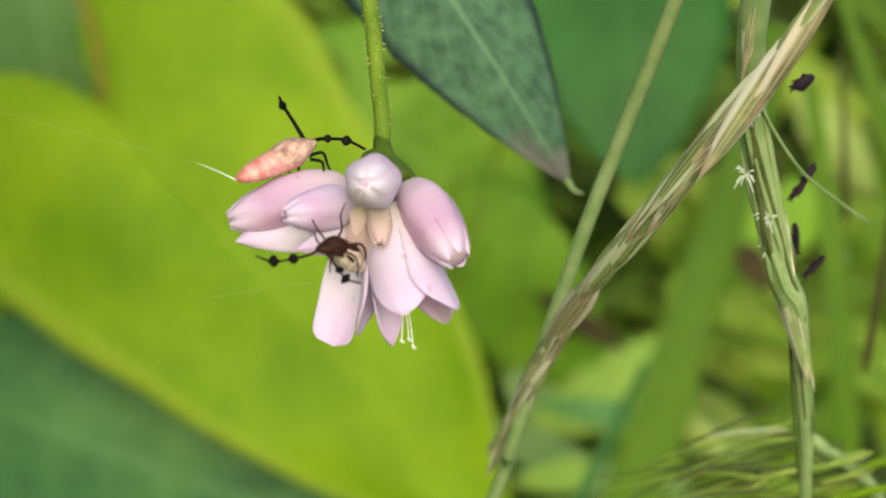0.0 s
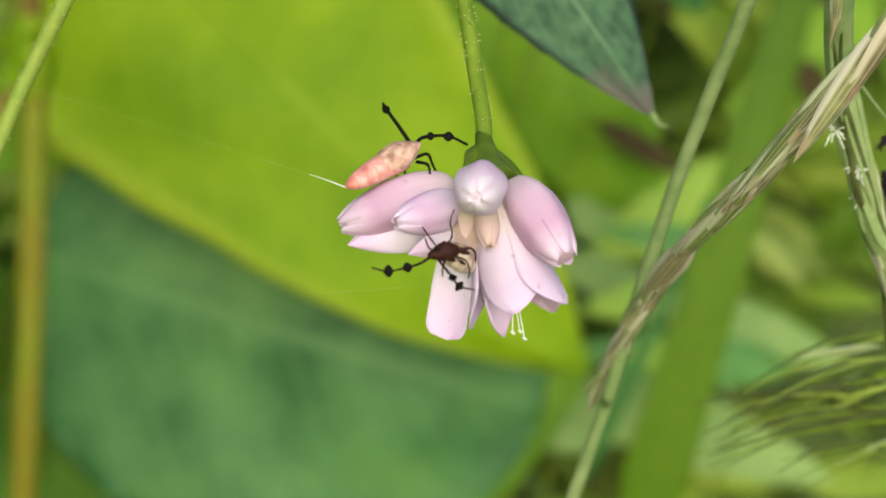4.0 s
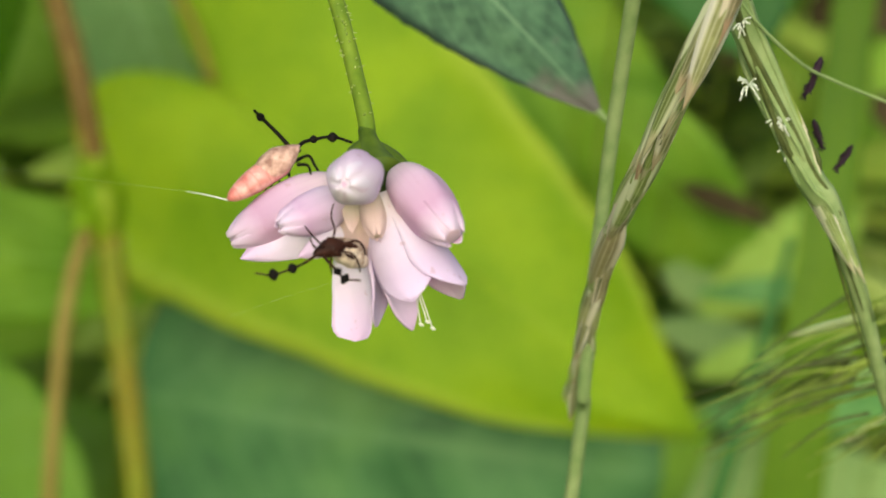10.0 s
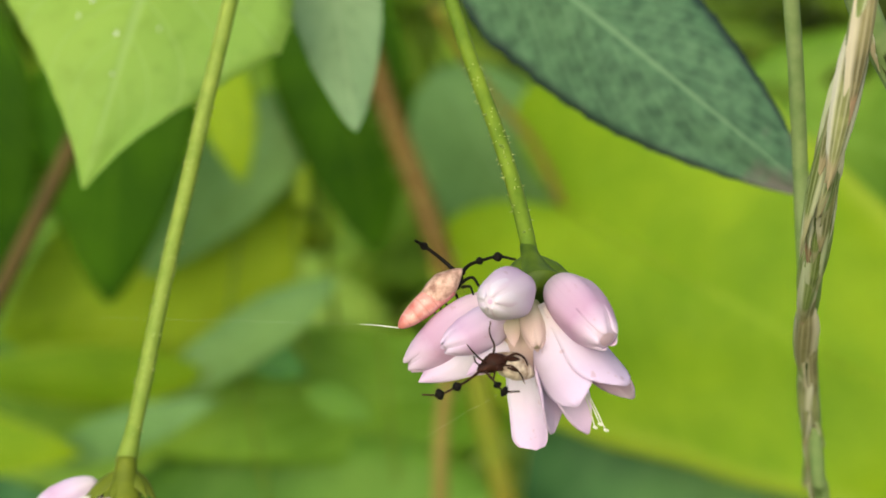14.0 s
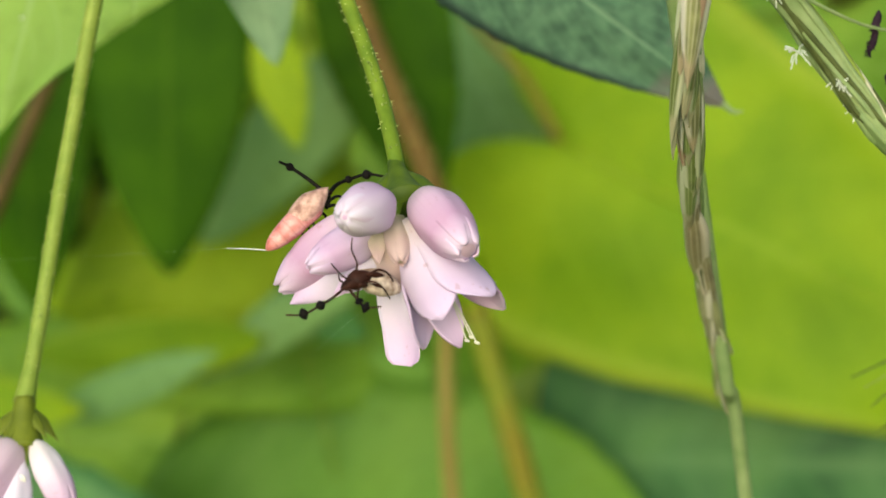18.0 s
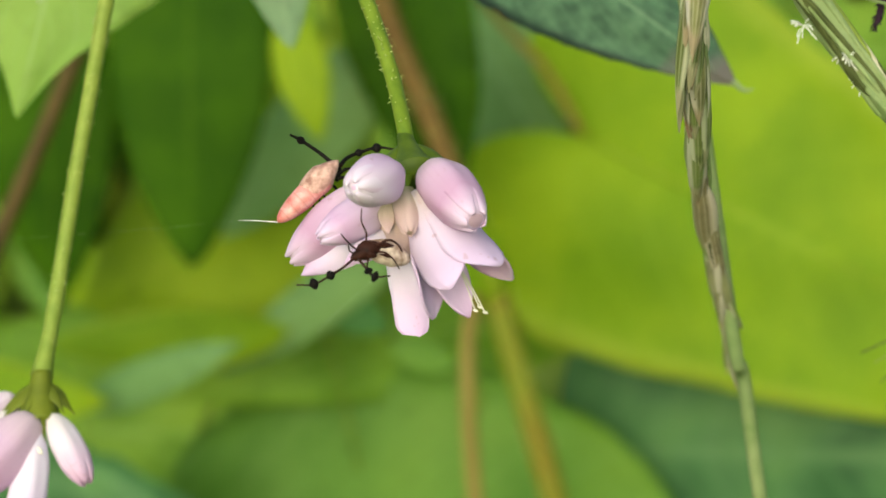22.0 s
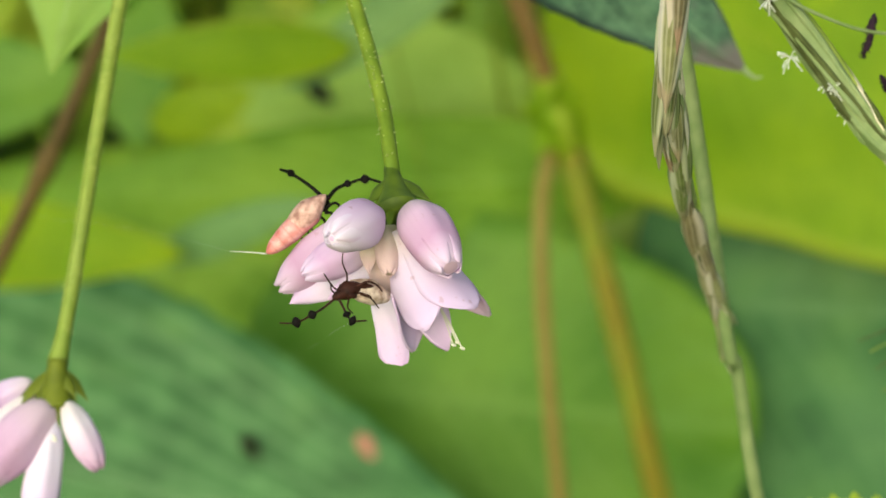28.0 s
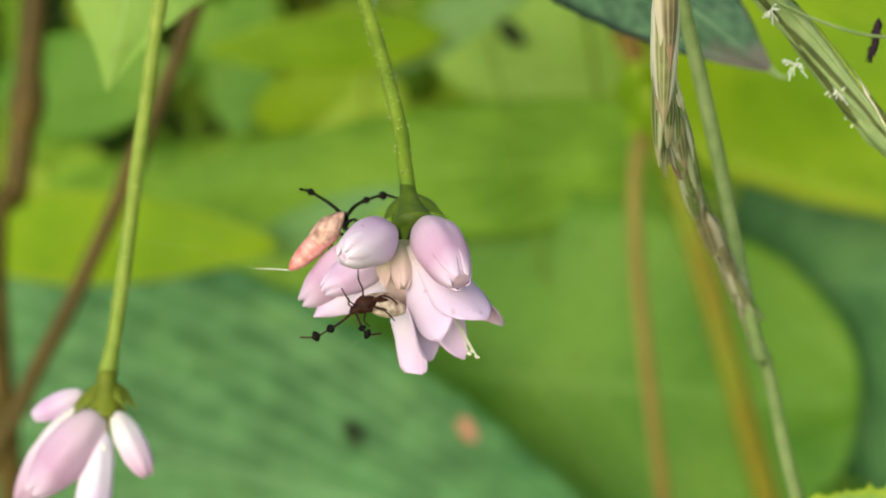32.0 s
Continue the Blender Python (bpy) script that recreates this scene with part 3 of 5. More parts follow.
def bell_petal(bm, base, end, tip, half, belly, thick, outline, nu=12, nv=16, flare=0.0, seed=0):
    """One petal of a bell-shaped flower with the axis base-end, its own tip given: a strip of the bell, narrowing to the tip."""
    d = (end - base).normalized()
    along = (tip - base).dot(d)
    out = tip - base - d * along
    reach = out.length
    e1 = out.normalized()
    e2 = d.cross(e1)
    uv = bm.loops.layers.uv.verify()
    grid = {}
    for layer in (0, 1):
        for k in range(nv + 1):
            v = k / nv
            r = belly(v) * MM + (reach - belly(1.0) * MM) * v * v - layer * thick
            for j in range(nu + 1):
                u = 2 * j / nu - 1
                a = u * half * outline(v)
                rr = r + flare * MM * u * u * v + 0.06 * MM * noise.noise(Vector((u * 2 + seed, v * 5, seed)))
                grid[layer, k, j] = bm.verts.new(base + d * along * v + (e1 * math.cos(a) + e2 * math.sin(a)) * rr)
    for layer in (0, 1):
        for k in range(nv):
            for j in range(nu):
                ids = [(k, j), (k, j + 1), (k + 1, j + 1), (k + 1, j)]
                if layer:
                    ids.reverse()
                f = bm.faces.new([grid[layer, a, c] for a, c in ids])
                for lp, (a, c) in zip(f.loops, ids):
                    lp[uv].uv = (c / nu, a / nv)
    rim = [(0, j) for j in range(nu + 1)] + [(k, nu) for k in range(1, nv + 1)] + [(nv, j) for j in range(nu - 1, -1, -1)] + [(k, 0) for k in range(nv - 1, 0, -1)]
    for (a, c), (e, g) in zip(rim, rim[1:] + rim[:1]):
        f = bm.faces.new((grid[0, e, g], grid[0, a, c], grid[1, a, c], grid[1, e, g]))
        for lp in f.loops:
            lp[uv].uv = (c / nu, a / nv)
    return bm

# ---- ground, one sheet to the horizon ----
bm = bmesh.new()
gx = [-400, -60, -12, -3] + [-1.5 + 0.1 * k for k in range(31)] + [3, 12, 60, 400]
gv = [[bm.verts.new((x, y, -0.42 + (0.03 * noise.noise(Vector((x * 4, y * 4, 0))) if abs(x) < 1.6 and abs(y) < 1.6 else 0))) for x in gx] for y in gx]
for r0, r1 in zip(gv, gv[1:]):
    for k in range(len(gx) - 1):
        bm.faces.new((r0[k], r0[k + 1], r1[k + 1], r1[k]))
tagged(part("ground", bm, GROUND, None), "mossy ground under the plants", "ground", kind="structure")

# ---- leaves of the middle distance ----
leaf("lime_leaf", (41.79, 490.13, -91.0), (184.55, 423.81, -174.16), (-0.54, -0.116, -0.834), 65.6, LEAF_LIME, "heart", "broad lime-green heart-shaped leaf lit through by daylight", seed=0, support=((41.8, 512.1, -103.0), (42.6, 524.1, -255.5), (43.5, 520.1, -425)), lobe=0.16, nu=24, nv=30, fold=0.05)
leaf("teal_leaf", (24.4, 501.27, -193.15), (186.0, 454.0, -198.9), (-0.11, -0.262, -0.959), 70.4, LEAF_SHADY, "round", "broad blue-green leaf below the lime leaf, soft shade put into its colour", seed=1, support=((24.4, 523.3, -205.2), (24.9, 535.3, -306.6), (25.4, 531.3, -425)), nv=80, nu=14, ribs=0.03, rib_count=9)
leaf("mid_leaf", (112.0, 621.59, -84.0), (230.0, 603.0, -122.0), (-0.307, -0.186, -0.933), 42.0, LEAF_MID, "oval", "mid-green leaf behind the lime leaf", seed=2, support=((116.3, 643.6, -99.6), (118.7, 655.6, -253.8), (121.0, 651.6, -425)), nv=80, nu=14, ribs=0.03, rib_count=9)
leaf("dark_leaf", (-57.0, 432.0, -2.0), (-68.6, 410.0, -99.0), (-0.99, 0.03, 0.12), 21.5, LEAF_DARK, "oval", "dark green ribbed hanging leaf, shade put into its colour", seed=3, support=((-40.0, 455.0, 3.0), (-22, 471, -3)), nv=90, nu=12, ribs=0.05, rib_count=12, teeth=0.05)["sways"] = 1
leaf("dark_leaf", (-104.0, 452.0, -20.0), (-111.0, 441.0, -112.0), (-0.99, 0.03, 0.12), 19.0, LEAF_DARK, "oval", "dull green leaf beside the dark one, shade put into its colour", seed=41, support=((-60.0, 466.0, 6.0), (-22, 471, -3)), nv=60, nu=12, ribs=0.04, rib_count=10, teeth=0.05)["sways"] = 1
leaf("dark_leaf", (-12.0, 474.0, -4.0), (2.0, 452.0, -100.0), (-0.99, 0.026, 0.108), 19.0, LEAF_DARK, "oval", "dark green ribbed hanging leaf, shade put into its colour", seed=4, support=((-17.0, 474.0, 0.0), (-22, 471, -3)), nv=90, nu=12, ribs=0.05, rib_count=12, teeth=0.06)["sways"] = 1
leaf("pale_leaf", (-10.0, 470.0, -52.0), (-66.0, 462.0, -104.0), (-0.565, 0.197, 0.801), 13.0, LEAF_HAZE, "oval", "dull blue-green leaf half hidden in shade", seed=5, support=((-15.6, 474.0, -22.1), (-22, 471, -3)))["sways"] = 1
leaf("pale_leaf", (8.0, 538.38, -52.0), (40.0, 524.67, -118.0), (-0.92, -0.094, -0.382), 24.0, LEAF_HAZE, "oval", "dull blue-green leaf between the stems", seed=6, support=((8.0, 560.4, -69.5), (9.0, 572.4, -238.7), (9.2, 568.4, -425)))
leaf("lime_leaf", (-34.1, 400.2, -33.05), (-29.37, 392.08, -66.03), (-0.99, -0.033, -0.134), 6.8, LEAF_OLIVE, "oval", "small sunlit lime leaf in shade", seed=7, support=((-28.1, 436.1, -13.0), (-22, 471, -3)))["sways"] = 1
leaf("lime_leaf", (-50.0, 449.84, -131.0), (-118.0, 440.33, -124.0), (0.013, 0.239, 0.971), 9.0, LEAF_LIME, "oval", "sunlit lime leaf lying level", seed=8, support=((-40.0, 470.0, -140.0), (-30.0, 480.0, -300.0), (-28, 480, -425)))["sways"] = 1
leaf("olive_leaf", (-20.0, 486.0, -92.0), (-112.0, 474.0, -122.0), (-0.2, 0.25, 0.95), 30.0, LEAF_OLIVE, "oval", "olive-green leaf in broken light", seed=42, support=((-14.0, 500.0, -120.0), (-10.0, 505.0, -300.0), (-10, 505, -425)), nv=60, nu=14, ribs=0.03, rib_count=8)["sways"] = 3
leaf("dull_leaf", (-10.0, 462.0, -108.0), (-72.0, 452.0, -142.0), (-0.4, 0.25, 0.88), 8.0, LEAF_HAZE, "lance", "narrow dull blue-green leaf", seed=43, support=((0.0, 475.0, -120.0), (6.0, 480.0, -300.0), (6, 480, -425)))["sways"] = 1
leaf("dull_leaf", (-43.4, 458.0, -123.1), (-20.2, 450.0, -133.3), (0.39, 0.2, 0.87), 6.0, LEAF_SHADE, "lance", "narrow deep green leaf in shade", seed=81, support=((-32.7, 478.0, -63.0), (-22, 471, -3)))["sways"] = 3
leaf("dull_leaf", (-21.8, 458.0, -139.8), (-2.5, 450.0, -147.2), (0.33, 0.2, 0.87), 5.0, LEAF_GREEN, "lance", "narrow deep green leaf in shade", seed=82, support=((-21.9, 478.0, -71.4), (-22, 471, -3)))["sways"] = 3
leaf("low_leaf", (-307.36, 784.39, -242.75), (72.49, 769.56, -291.27), (-0.132, -0.274, -0.953), 56.2, LEAF_MID, "round", "long mid-green leaf lying level", seed=9, support=((-307.4, 806.4, -254.8), (-313.5, 818.4, -331.4), (-319.7, 814.4, -425)), nv=80, nu=14, ribs=0.03, rib_count=9)
leaf("teal_leaf", (-98.67, 377.76, -124.11), (-53.46, 371.06, -109.56), (0.267, -0.23, -0.936), 5.6, LEAF_HAZE, "lance", "small blue-green leaf with pale rim", seed=10, support=())
leaf("pale_leaf", (-138.97, 959.63, -215.03), (31.5, 968.04, -228.07), (-0.056, -0.329, -0.943), 46.7, LEAF_PALE, "oval", "pale yellow-green leaf in soft light", seed=11, support=((-177.0, 981.6, -237.0), (-180.5, 993.6, -322.5), (-184.0, 989.6, -425)), patches=((0.0, 0.29, 11.0, HOLE_SHADE, "dark patch on the leaf for the shade in a gap"),))["sways"] = 4
leaf("mid_leaf", (43.39, 511.97, -157.09), (-154.01, 473.59, -132.78), (0.052, 0.328, 0.943), 21.2, LEAF_MID, "oval", "mid-green leaf lying level", seed=12, support=((43.4, 534.0, -169.1), (44.3, 546.0, -288.5), (45.1, 542.0, -425)), nv=80, nu=14, ribs=0.03, rib_count=9)
leaf("lime_leaf", (-182.89, 383.74, -110.23), (-87.44, 366.49, -119.73), (-0.153, -0.332, -0.931), 12.3, LEAF_LIME, "oval", "sunlit lime leaf by the brown stem", seed=13, support=((-182.9, 405.7, -122.2), (-186.5, 417.7, -265.1), (-190.2, 413.7, -425)))
leaf("holed_leaf", (-262.25, 429.52, -155.73), (-15.85, 409.58, -243.16), (-0.337, -0.366, -0.867), 58.0, LEAF_BITTEN, "oval", "large bluish green leaf with insect bites", seed=14, support=((-262.2, 451.5, -167.7), (-267.5, 463.5, -287.9), (-272.7, 459.5, -425)), nv=110, nu=16, teeth=0.03, patches=((-0.41, 0.68, 4.6, HOLE_SHADE, "dark patch for the shade in a bite hole"), (-0.80, 0.8, 4.4, BITE_PINK, "dry pinkish bite mark"), (0.09, 0.83, 3.6, BITE_PINK, "dry pinkish bite mark")))
leaf("big_leaf", (-102.0, 476.0, -198.0), (57.0, 458.0, -224.0), (-0.546, -0.309, -0.779), 58.0, LEAF_GREEN, "round", "large green leaf in the middle distance", seed=15, support=((-68.3, 501.8, -151.6), (-69.7, 513.8, -279.8), (-71.0, 509.8, -425)), nv=80, nu=14, ribs=0.015, rib_count=9, teeth=0.03, ripple=0.1)["sways"] = 2
leaf("low_leaf", (-110.0, 552.0, -236.0), (84.0, 540.0, -276.0), (-0.525, -0.357, -0.773), 46.0, LEAF_GREEN, "round", "green leaf below the bitten leaf", seed=16, support=((-81.4, 493.9, -207.5), (-83.1, 505.9, -307.7), (-84.7, 501.9, -425)), nv=80, nu=14, ribs=0.03, rib_count=9)
leaf("low_leaf", (132.68, 538.24, -304.84), (228.85, 529.25, -204.8), (0.643, -0.397, -0.654), 30.3, LEAF_MID, "oval", "green leaf below the lime leaf", seed=17, support=((132.7, 560.2, -316.8), (135.3, 572.2, -362.4), (138.0, 568.2, -425)), nv=80, nu=14, ribs=0.03, rib_count=9)
leaf("shade_leaf", (176.15, 505.72, 12.96), (198.79, 459.33, -67.86), (-0.909, 0.198, -0.368), 32.8, LEAF_SHADE, "oval", "blue-green leaf with soft shade put into its colour", seed=18, support=((176.2, 527.7, 1.0), (179.7, 539.7, -203.5), (183.2, 535.7, -425)))
leaf("shade_leaf", (327.98, 590.45, -69.17), (273.81, 584.06, -124.63), (-0.689, 0.353, 0.633), 14.9, LEAF_MID, "oval", "pale green leaf among grass blades", seed=19, support=((328.0, 612.5, -81.2), (334.5, 624.5, -244.6), (341.1, 620.5, -425)))
leaf("low_leaf", (296.81, 583.79, -142.05), (236.6, 581.38, -187.96), (-0.578, 0.343, 0.74), 14.9, LEAF_PALE, "oval", "pale green leaf near the ground", seed=20, support=((296.8, 605.8, -154.1), (302.7, 617.8, -281.0), (308.7, 613.8, -425)), nv=80, nu=14, ribs=0.03, rib_count=9)
leaf("shade_leaf", (299.01, 521.38, -196.92), (217.45, 531.79, -207.74), (-0.085, 0.318, 0.944), 9.7, LEAF_SEA, "oval", "pale sea-green leaf lying level", seed=21, support=((299.0, 543.4, -208.9), (305.0, 555.4, -308.5), (311.0, 551.4, -425)))
leaf("broad_grass", (209.7, 410.69, -221.19), (229.45, 468.84, -10.15), (0.955, -0.297, -0.008), 10.5, LEAF_BLADE, "blade", "wide sunlit grass blade", seed=22, support=((209.7, 432.7, -233.2), (213.9, 444.7, -320.6), (218.1, 440.7, -425)))
leaf("broad_grass", (126.27, 172.59, -14.62), (105.64, 186.21, 17.99), (0.814, -0.124, 0.567), 1.9, LEAF_BLADE, "blade", "green grass blade in soft shade", seed=23, support=())
leaf("broad_grass", (127.13, 192.11, -21.85), (119.67, 200.16, 3.98), (0.92, -0.209, 0.331), 0.7, LEAF_DRY_AND_GAP, "blade", "dry brown grass blade", seed=24, support=())
leaf("broad_grass", (75.77, 80.28, -18.52), (73.99, 84.89, -0.3), (0.953, -0.258, 0.158), 0.4, LEAF_DRY_AND_GAP, "blade", "dry brown grass blade", seed=25, support=())
leaf("broad_grass", (185.8, 264.28, -81.91), (161.34, 293.77, -9.84), (0.911, -0.166, 0.377), 3.1, LEAF_BLADE, "blade", "green grass blade in soft shade", seed=26, support=())
leaf("low_leaf", (266.35, 531.53, -158.53), (219.33, 541.25, -165.43), (-0.076, 0.306, 0.949), 5.1, LEAF_SEA, "oval", "pale bluish leaf near the ground", seed=27, support=((266.4, 553.5, -170.5), (271.7, 565.5, -289.3), (277.0, 561.5, -425)), nv=80, nu=14, ribs=0.03, rib_count=9)
leaf("low_leaf", (272.81, 522.35, -201.36), (237.05, 525.45, -203.05), (-0.02, 0.293, 0.956), 7.5, LEAF_PALE, "oval", "pale green leaf near the ground", seed=28, support=((272.8, 544.4, -213.4), (278.3, 556.4, -310.7), (283.7, 552.4, -425)), nv=80, nu=14, ribs=0.03, rib_count=9)
leaf("low_leaf", (245.34, 520.58, -176.7), (216.53, 523.89, -189.7), (-0.352, 0.35, 0.868), 6.2, LEAF_PALE, "oval", "pale green leaf near the ground", seed=29, support=((245.3, 542.6, -188.7), (250.2, 554.6, -298.4), (255.2, 550.6, -425)), nv=80, nu=14, ribs=0.03, rib_count=9)
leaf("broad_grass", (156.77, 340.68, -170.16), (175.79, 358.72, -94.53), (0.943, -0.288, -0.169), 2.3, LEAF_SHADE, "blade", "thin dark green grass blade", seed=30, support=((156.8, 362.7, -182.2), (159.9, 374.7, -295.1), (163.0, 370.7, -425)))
leaf("pointed_leaf", (-20.31, 72.74, 27.63), (-30.38, 56.44, 0.35), (-0.948, 0.065, 0.311), 12.1, LEAF_NEAR, "acum", "pale green pointed leaf with light speckles", seed=31, support=((-27.2, 62.4, 50.3), (-34, 50, 73)), nv=60, nu=14, teeth=0.025, ribs=0.015, rib_count=8, patches=tuple((u, v, s * 1.5, SPECK, "white speck") for u, v, s in ((0.1, 0.62, 0.16), (0.3, 0.55, 0.2), (0.18, 0.5, 0.14), (-0.2, 0.58, 0.12), (0.42, 0.6, 0.13), (0.05, 0.72, 0.1), (-0.35, 0.47, 0.18))))
leaf("grey_leaf", (-10.92, 81.62, 21.47), (-8.74, 68.76, 1.6), (-0.996, -0.047, -0.079), 4.1, LEAF_GREY, "oval", "greyish blue-green leaf tip", seed=32, support=((-8.0, 65.8, 48.7), (-5, 48, 76)), nv=60, nu=14, teeth=0.025, ribs=0.015, rib_count=8)
leaf("lance_leaf", (-1.64, 59.81, 22.25), (24.9, 39.7, -0.9), (-0.697, -0.102, -0.71), 6.4, LEAF_TEAL, "taper", "dark teal lance-shaped leaf with a browned tip", seed=33, support=((3.2, 55.4, 48.6), (8, 49, 75)), nv=80, nu=14, ribs=0.02, rib_count=13, cup=-0.12, fold=0.05, teeth=0.04)
leaf("pale_leaf", (214.0, 560.0, -183.0), (272.0, 548.0, -194.0), (-0.15, 0.3, 0.94), 8.0, LEAF_MILK, "oval", "milky green leaf lying level among the grass", seed=51, support=((212.0, 570.0, -195.0), (210.0, 572.0, -300.0), (210, 572, -425)))
leaf("pale_leaf", (262.0, 566.0, -190.0), (345.0, 552.0, -206.0), (-0.15, 0.3, 0.94), 8.5, LEAF_MILK, "lance", "milky green leaf lying level among the grass", seed=52, support=((260.0, 576.0, -202.0), (258.0, 578.0, -300.0), (258, 578, -425)))
leaf("pale_leaf", (236.0, 566.0, -236.0), (350.0, 552.0, -252.0), (-0.12, 0.3, 0.94), 15.0, LEAF_MILK, "oval", "milky green leaf low among the grass", seed=53, support=((234.0, 576.0, -246.0), (232.0, 578.0, -320.0), (232, 578, -425)))
leaf("side_leaf", (188.0, 598.0, -108.0), (262.0, 585.0, -178.0), (-0.6, 0.2, -0.75), 26.0, LEAF_MID, "oval", "soft light green leaf beside the lime leaf", seed=61, support=((186.0, 610.0, -120.0), (184.0, 612.0, -300.0), (184, 612, -425)))
leaf("side_leaf", (223.9, 588.0, -170.8), (259.5, 580.0, -182.3), (-0.2, 0.25, 0.94), 9.0, LEAF_MILK, "lance", "milky blue-green leaf lying level", seed=62, support=((221.9, 598.0, -182.8), (220.9, 600.0, -425.0)))
leaf("side_leaf", (214.6, 552.0, -238.3), (254.1, 546.0, -246.8), (-0.25, 0.25, 0.93), 13.0, LEAF_MILK, "oval", "milky green leaf below the lime leaf", seed=63, support=((212.6, 562.0, -250.3), (211.6, 564.0, -425.0)))
# dark brown leaves added where only shaded gaps lie between the plants
leaf("gap_leaf", (220.0, 572.0, -134.0), (256.0, 560.0, -144.0), (-0.2, 0.2, 0.95), 4.6, LEAF_DRY_AND_GAP, "lance", "dark brown leaf added for a shaded gap in the grass", seed=54, support=((218.0, 580.0, -147.0), (216.0, 582.0, -300.0), (216, 582, -425)))
leaf("gap_leaf", (271.2, 562.0, -57.5), (289.0, 556.0, -71.4), (0.59, 0.2, 0.77), 8.5, LEAF_DRY_AND_GAP, "oval", "dark brown leaf added for a shaded gap in the grass", seed=70, support=((283.0, 602.0, -75.6), (281.0, 604.0, -425.0)))
leaf("gap_leaf", (256.6, 562.0, -71.1), (268.5, 556.0, -56.7), (-0.73, 0.2, 0.62), 6.5, LEAF_DRY_AND_GAP, "oval", "dark brown leaf added for a shaded gap in the grass", seed=71, support=((267.6, 602.0, -89.7), (265.6, 604.0, -425.0)))
leaf("gap_leaf", (232.0, 562.0, -69.8), (225.7, 556.0, -88.3), (0.91, 0.2, -0.3), 5.5, LEAF_DRY_AND_GAP, "oval", "dark brown leaf added for a shaded gap in the grass", seed=72, support=((241.9, 602.0, -88.5), (239.9, 604.0, -425.0)))
leaf("gap_leaf", (284.6, 562.0, -95.3), (300.0, 556.0, -108.0), (0.61, 0.2, 0.74), 6.0, LEAF_DRY_AND_GAP, "oval", "dark brown leaf added for a shaded gap in the grass", seed=74, support=((297.0, 602.0, -115.1), (295.0, 604.0, -425.0)))
leaf("far_leaf", (-285.0, 725.0, -158.0), (-190.0, 715.0, -152.0), (0.05, -0.25, -0.96), 24.0, LEAF_GREEN, "oval", "mid-green leaf far behind", seed=56, support=((-287.0, 735.0, -180.0), (-290, 738, -425)))
leaf("far_leaf", (-172.0, 735.0, -112.0), (-176.0, 718.0, -188.0), (0.97, -0.1, 0.1), 22.0, LEAF_GREEN, "oval", "green leaf far behind", seed=57, support=((-178.0, 745.0, -110.0), (-190, 748, -425)))
leaf("far_leaf", (-168.0, 716.0, -178.0), (-120.0, 706.0, -165.0), (0.25, -0.25, -0.93), 12.0, LEAF_OLIVE, "oval", "small yellow-green leaf far behind", seed=58, support=((-170.0, 726.0, -190.0), (-172, 728, -425)))
leaf("serrate_leaf", (40.3, 30.13, -39.9), (13.6, 25.66, -33.3), (0.165, 0.361, 0.918), 6.3, LEAF_TOOTHED, "oval", "bright green leaf with a toothed edge", seed=34, support=(), nv=96, teeth=0.12, ribs=0.04, rib_count=10)

# ---- thicket behind everything ----
rng = random.Random(5)
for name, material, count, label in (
    ("dark_thicket", THICKET_DARK, 500, "dense undergrowth leaves, shade put into their dark green"),
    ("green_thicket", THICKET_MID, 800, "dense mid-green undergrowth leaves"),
    ("lime_thicket", THICKET_LIME, 420, "scattered undergrowth leaves, sunlight put into their lime green"),
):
    bm = bmesh.new()
    for n in range(count):
        y = 1250 + 900 * rng.random() ** 1.4
        x = rng.uniform(-0.5, 0.62) * y
        z = -420 + rng.random() ** 1.0 * (420 + 0.22 * y)
        b = V((x, y, z))
        grassy = rng.random() < 0.3
        length = rng.uniform(75, 180) * MM * (1.8 if grassy else 1.0)
        aim = Vector((rng.uniform(-1, 1), rng.uniform(-0.5, 0.3), rng.uniform(-0.9, 0.5)))
        if grassy:
            aim = Vector((rng.uniform(-0.5, 0.5), rng.uniform(-0.3, 0.3), 1))
        aim.normalize()
        side = aim.cross(Vector((rng.uniform(-0.5, 0.5), -1, rng.uniform(-0.2, 0.8))))
        shell(bm, b, b + aim * length, side, length * (0.035 if grassy else rng.uniform(0.18, 0.36)), 0.0004, SHAPES["oval"], 0.1, 0.08, 2, 5, 0, 0.1, n)
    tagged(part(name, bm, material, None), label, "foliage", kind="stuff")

# ---- leaves and blades of the middle distance, among the grass ----
rng = random.Random(17)
bm = bmesh.new()
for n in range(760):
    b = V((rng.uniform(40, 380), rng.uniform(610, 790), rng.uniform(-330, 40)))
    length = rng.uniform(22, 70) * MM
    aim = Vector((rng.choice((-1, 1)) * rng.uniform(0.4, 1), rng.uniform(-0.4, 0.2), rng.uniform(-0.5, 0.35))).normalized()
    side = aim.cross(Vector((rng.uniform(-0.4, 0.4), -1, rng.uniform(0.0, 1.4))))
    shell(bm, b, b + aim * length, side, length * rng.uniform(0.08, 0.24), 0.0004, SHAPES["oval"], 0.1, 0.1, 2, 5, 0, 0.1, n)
for n in range(150):
    b = V((rng.uniform(-50, 130), rng.uniform(560, 700), rng.uniform(-425, -380)))
    aim = Vector((rng.uniform(-0.25, 0.35), rng.uniform(-0.1, 0.1), 1)).normalized()
    length = rng.uniform(60, 135) * MM
    shell(bm, b, b + aim * length, aim.cross(Vector((rng.uniform(-0.3, 0.3), -1, 0))), length * rng.uniform(0.02, 0.06), 0.0004, SHAPES["lance"], 0.1, 0.05, 2, 6, 0, 0.1, n)
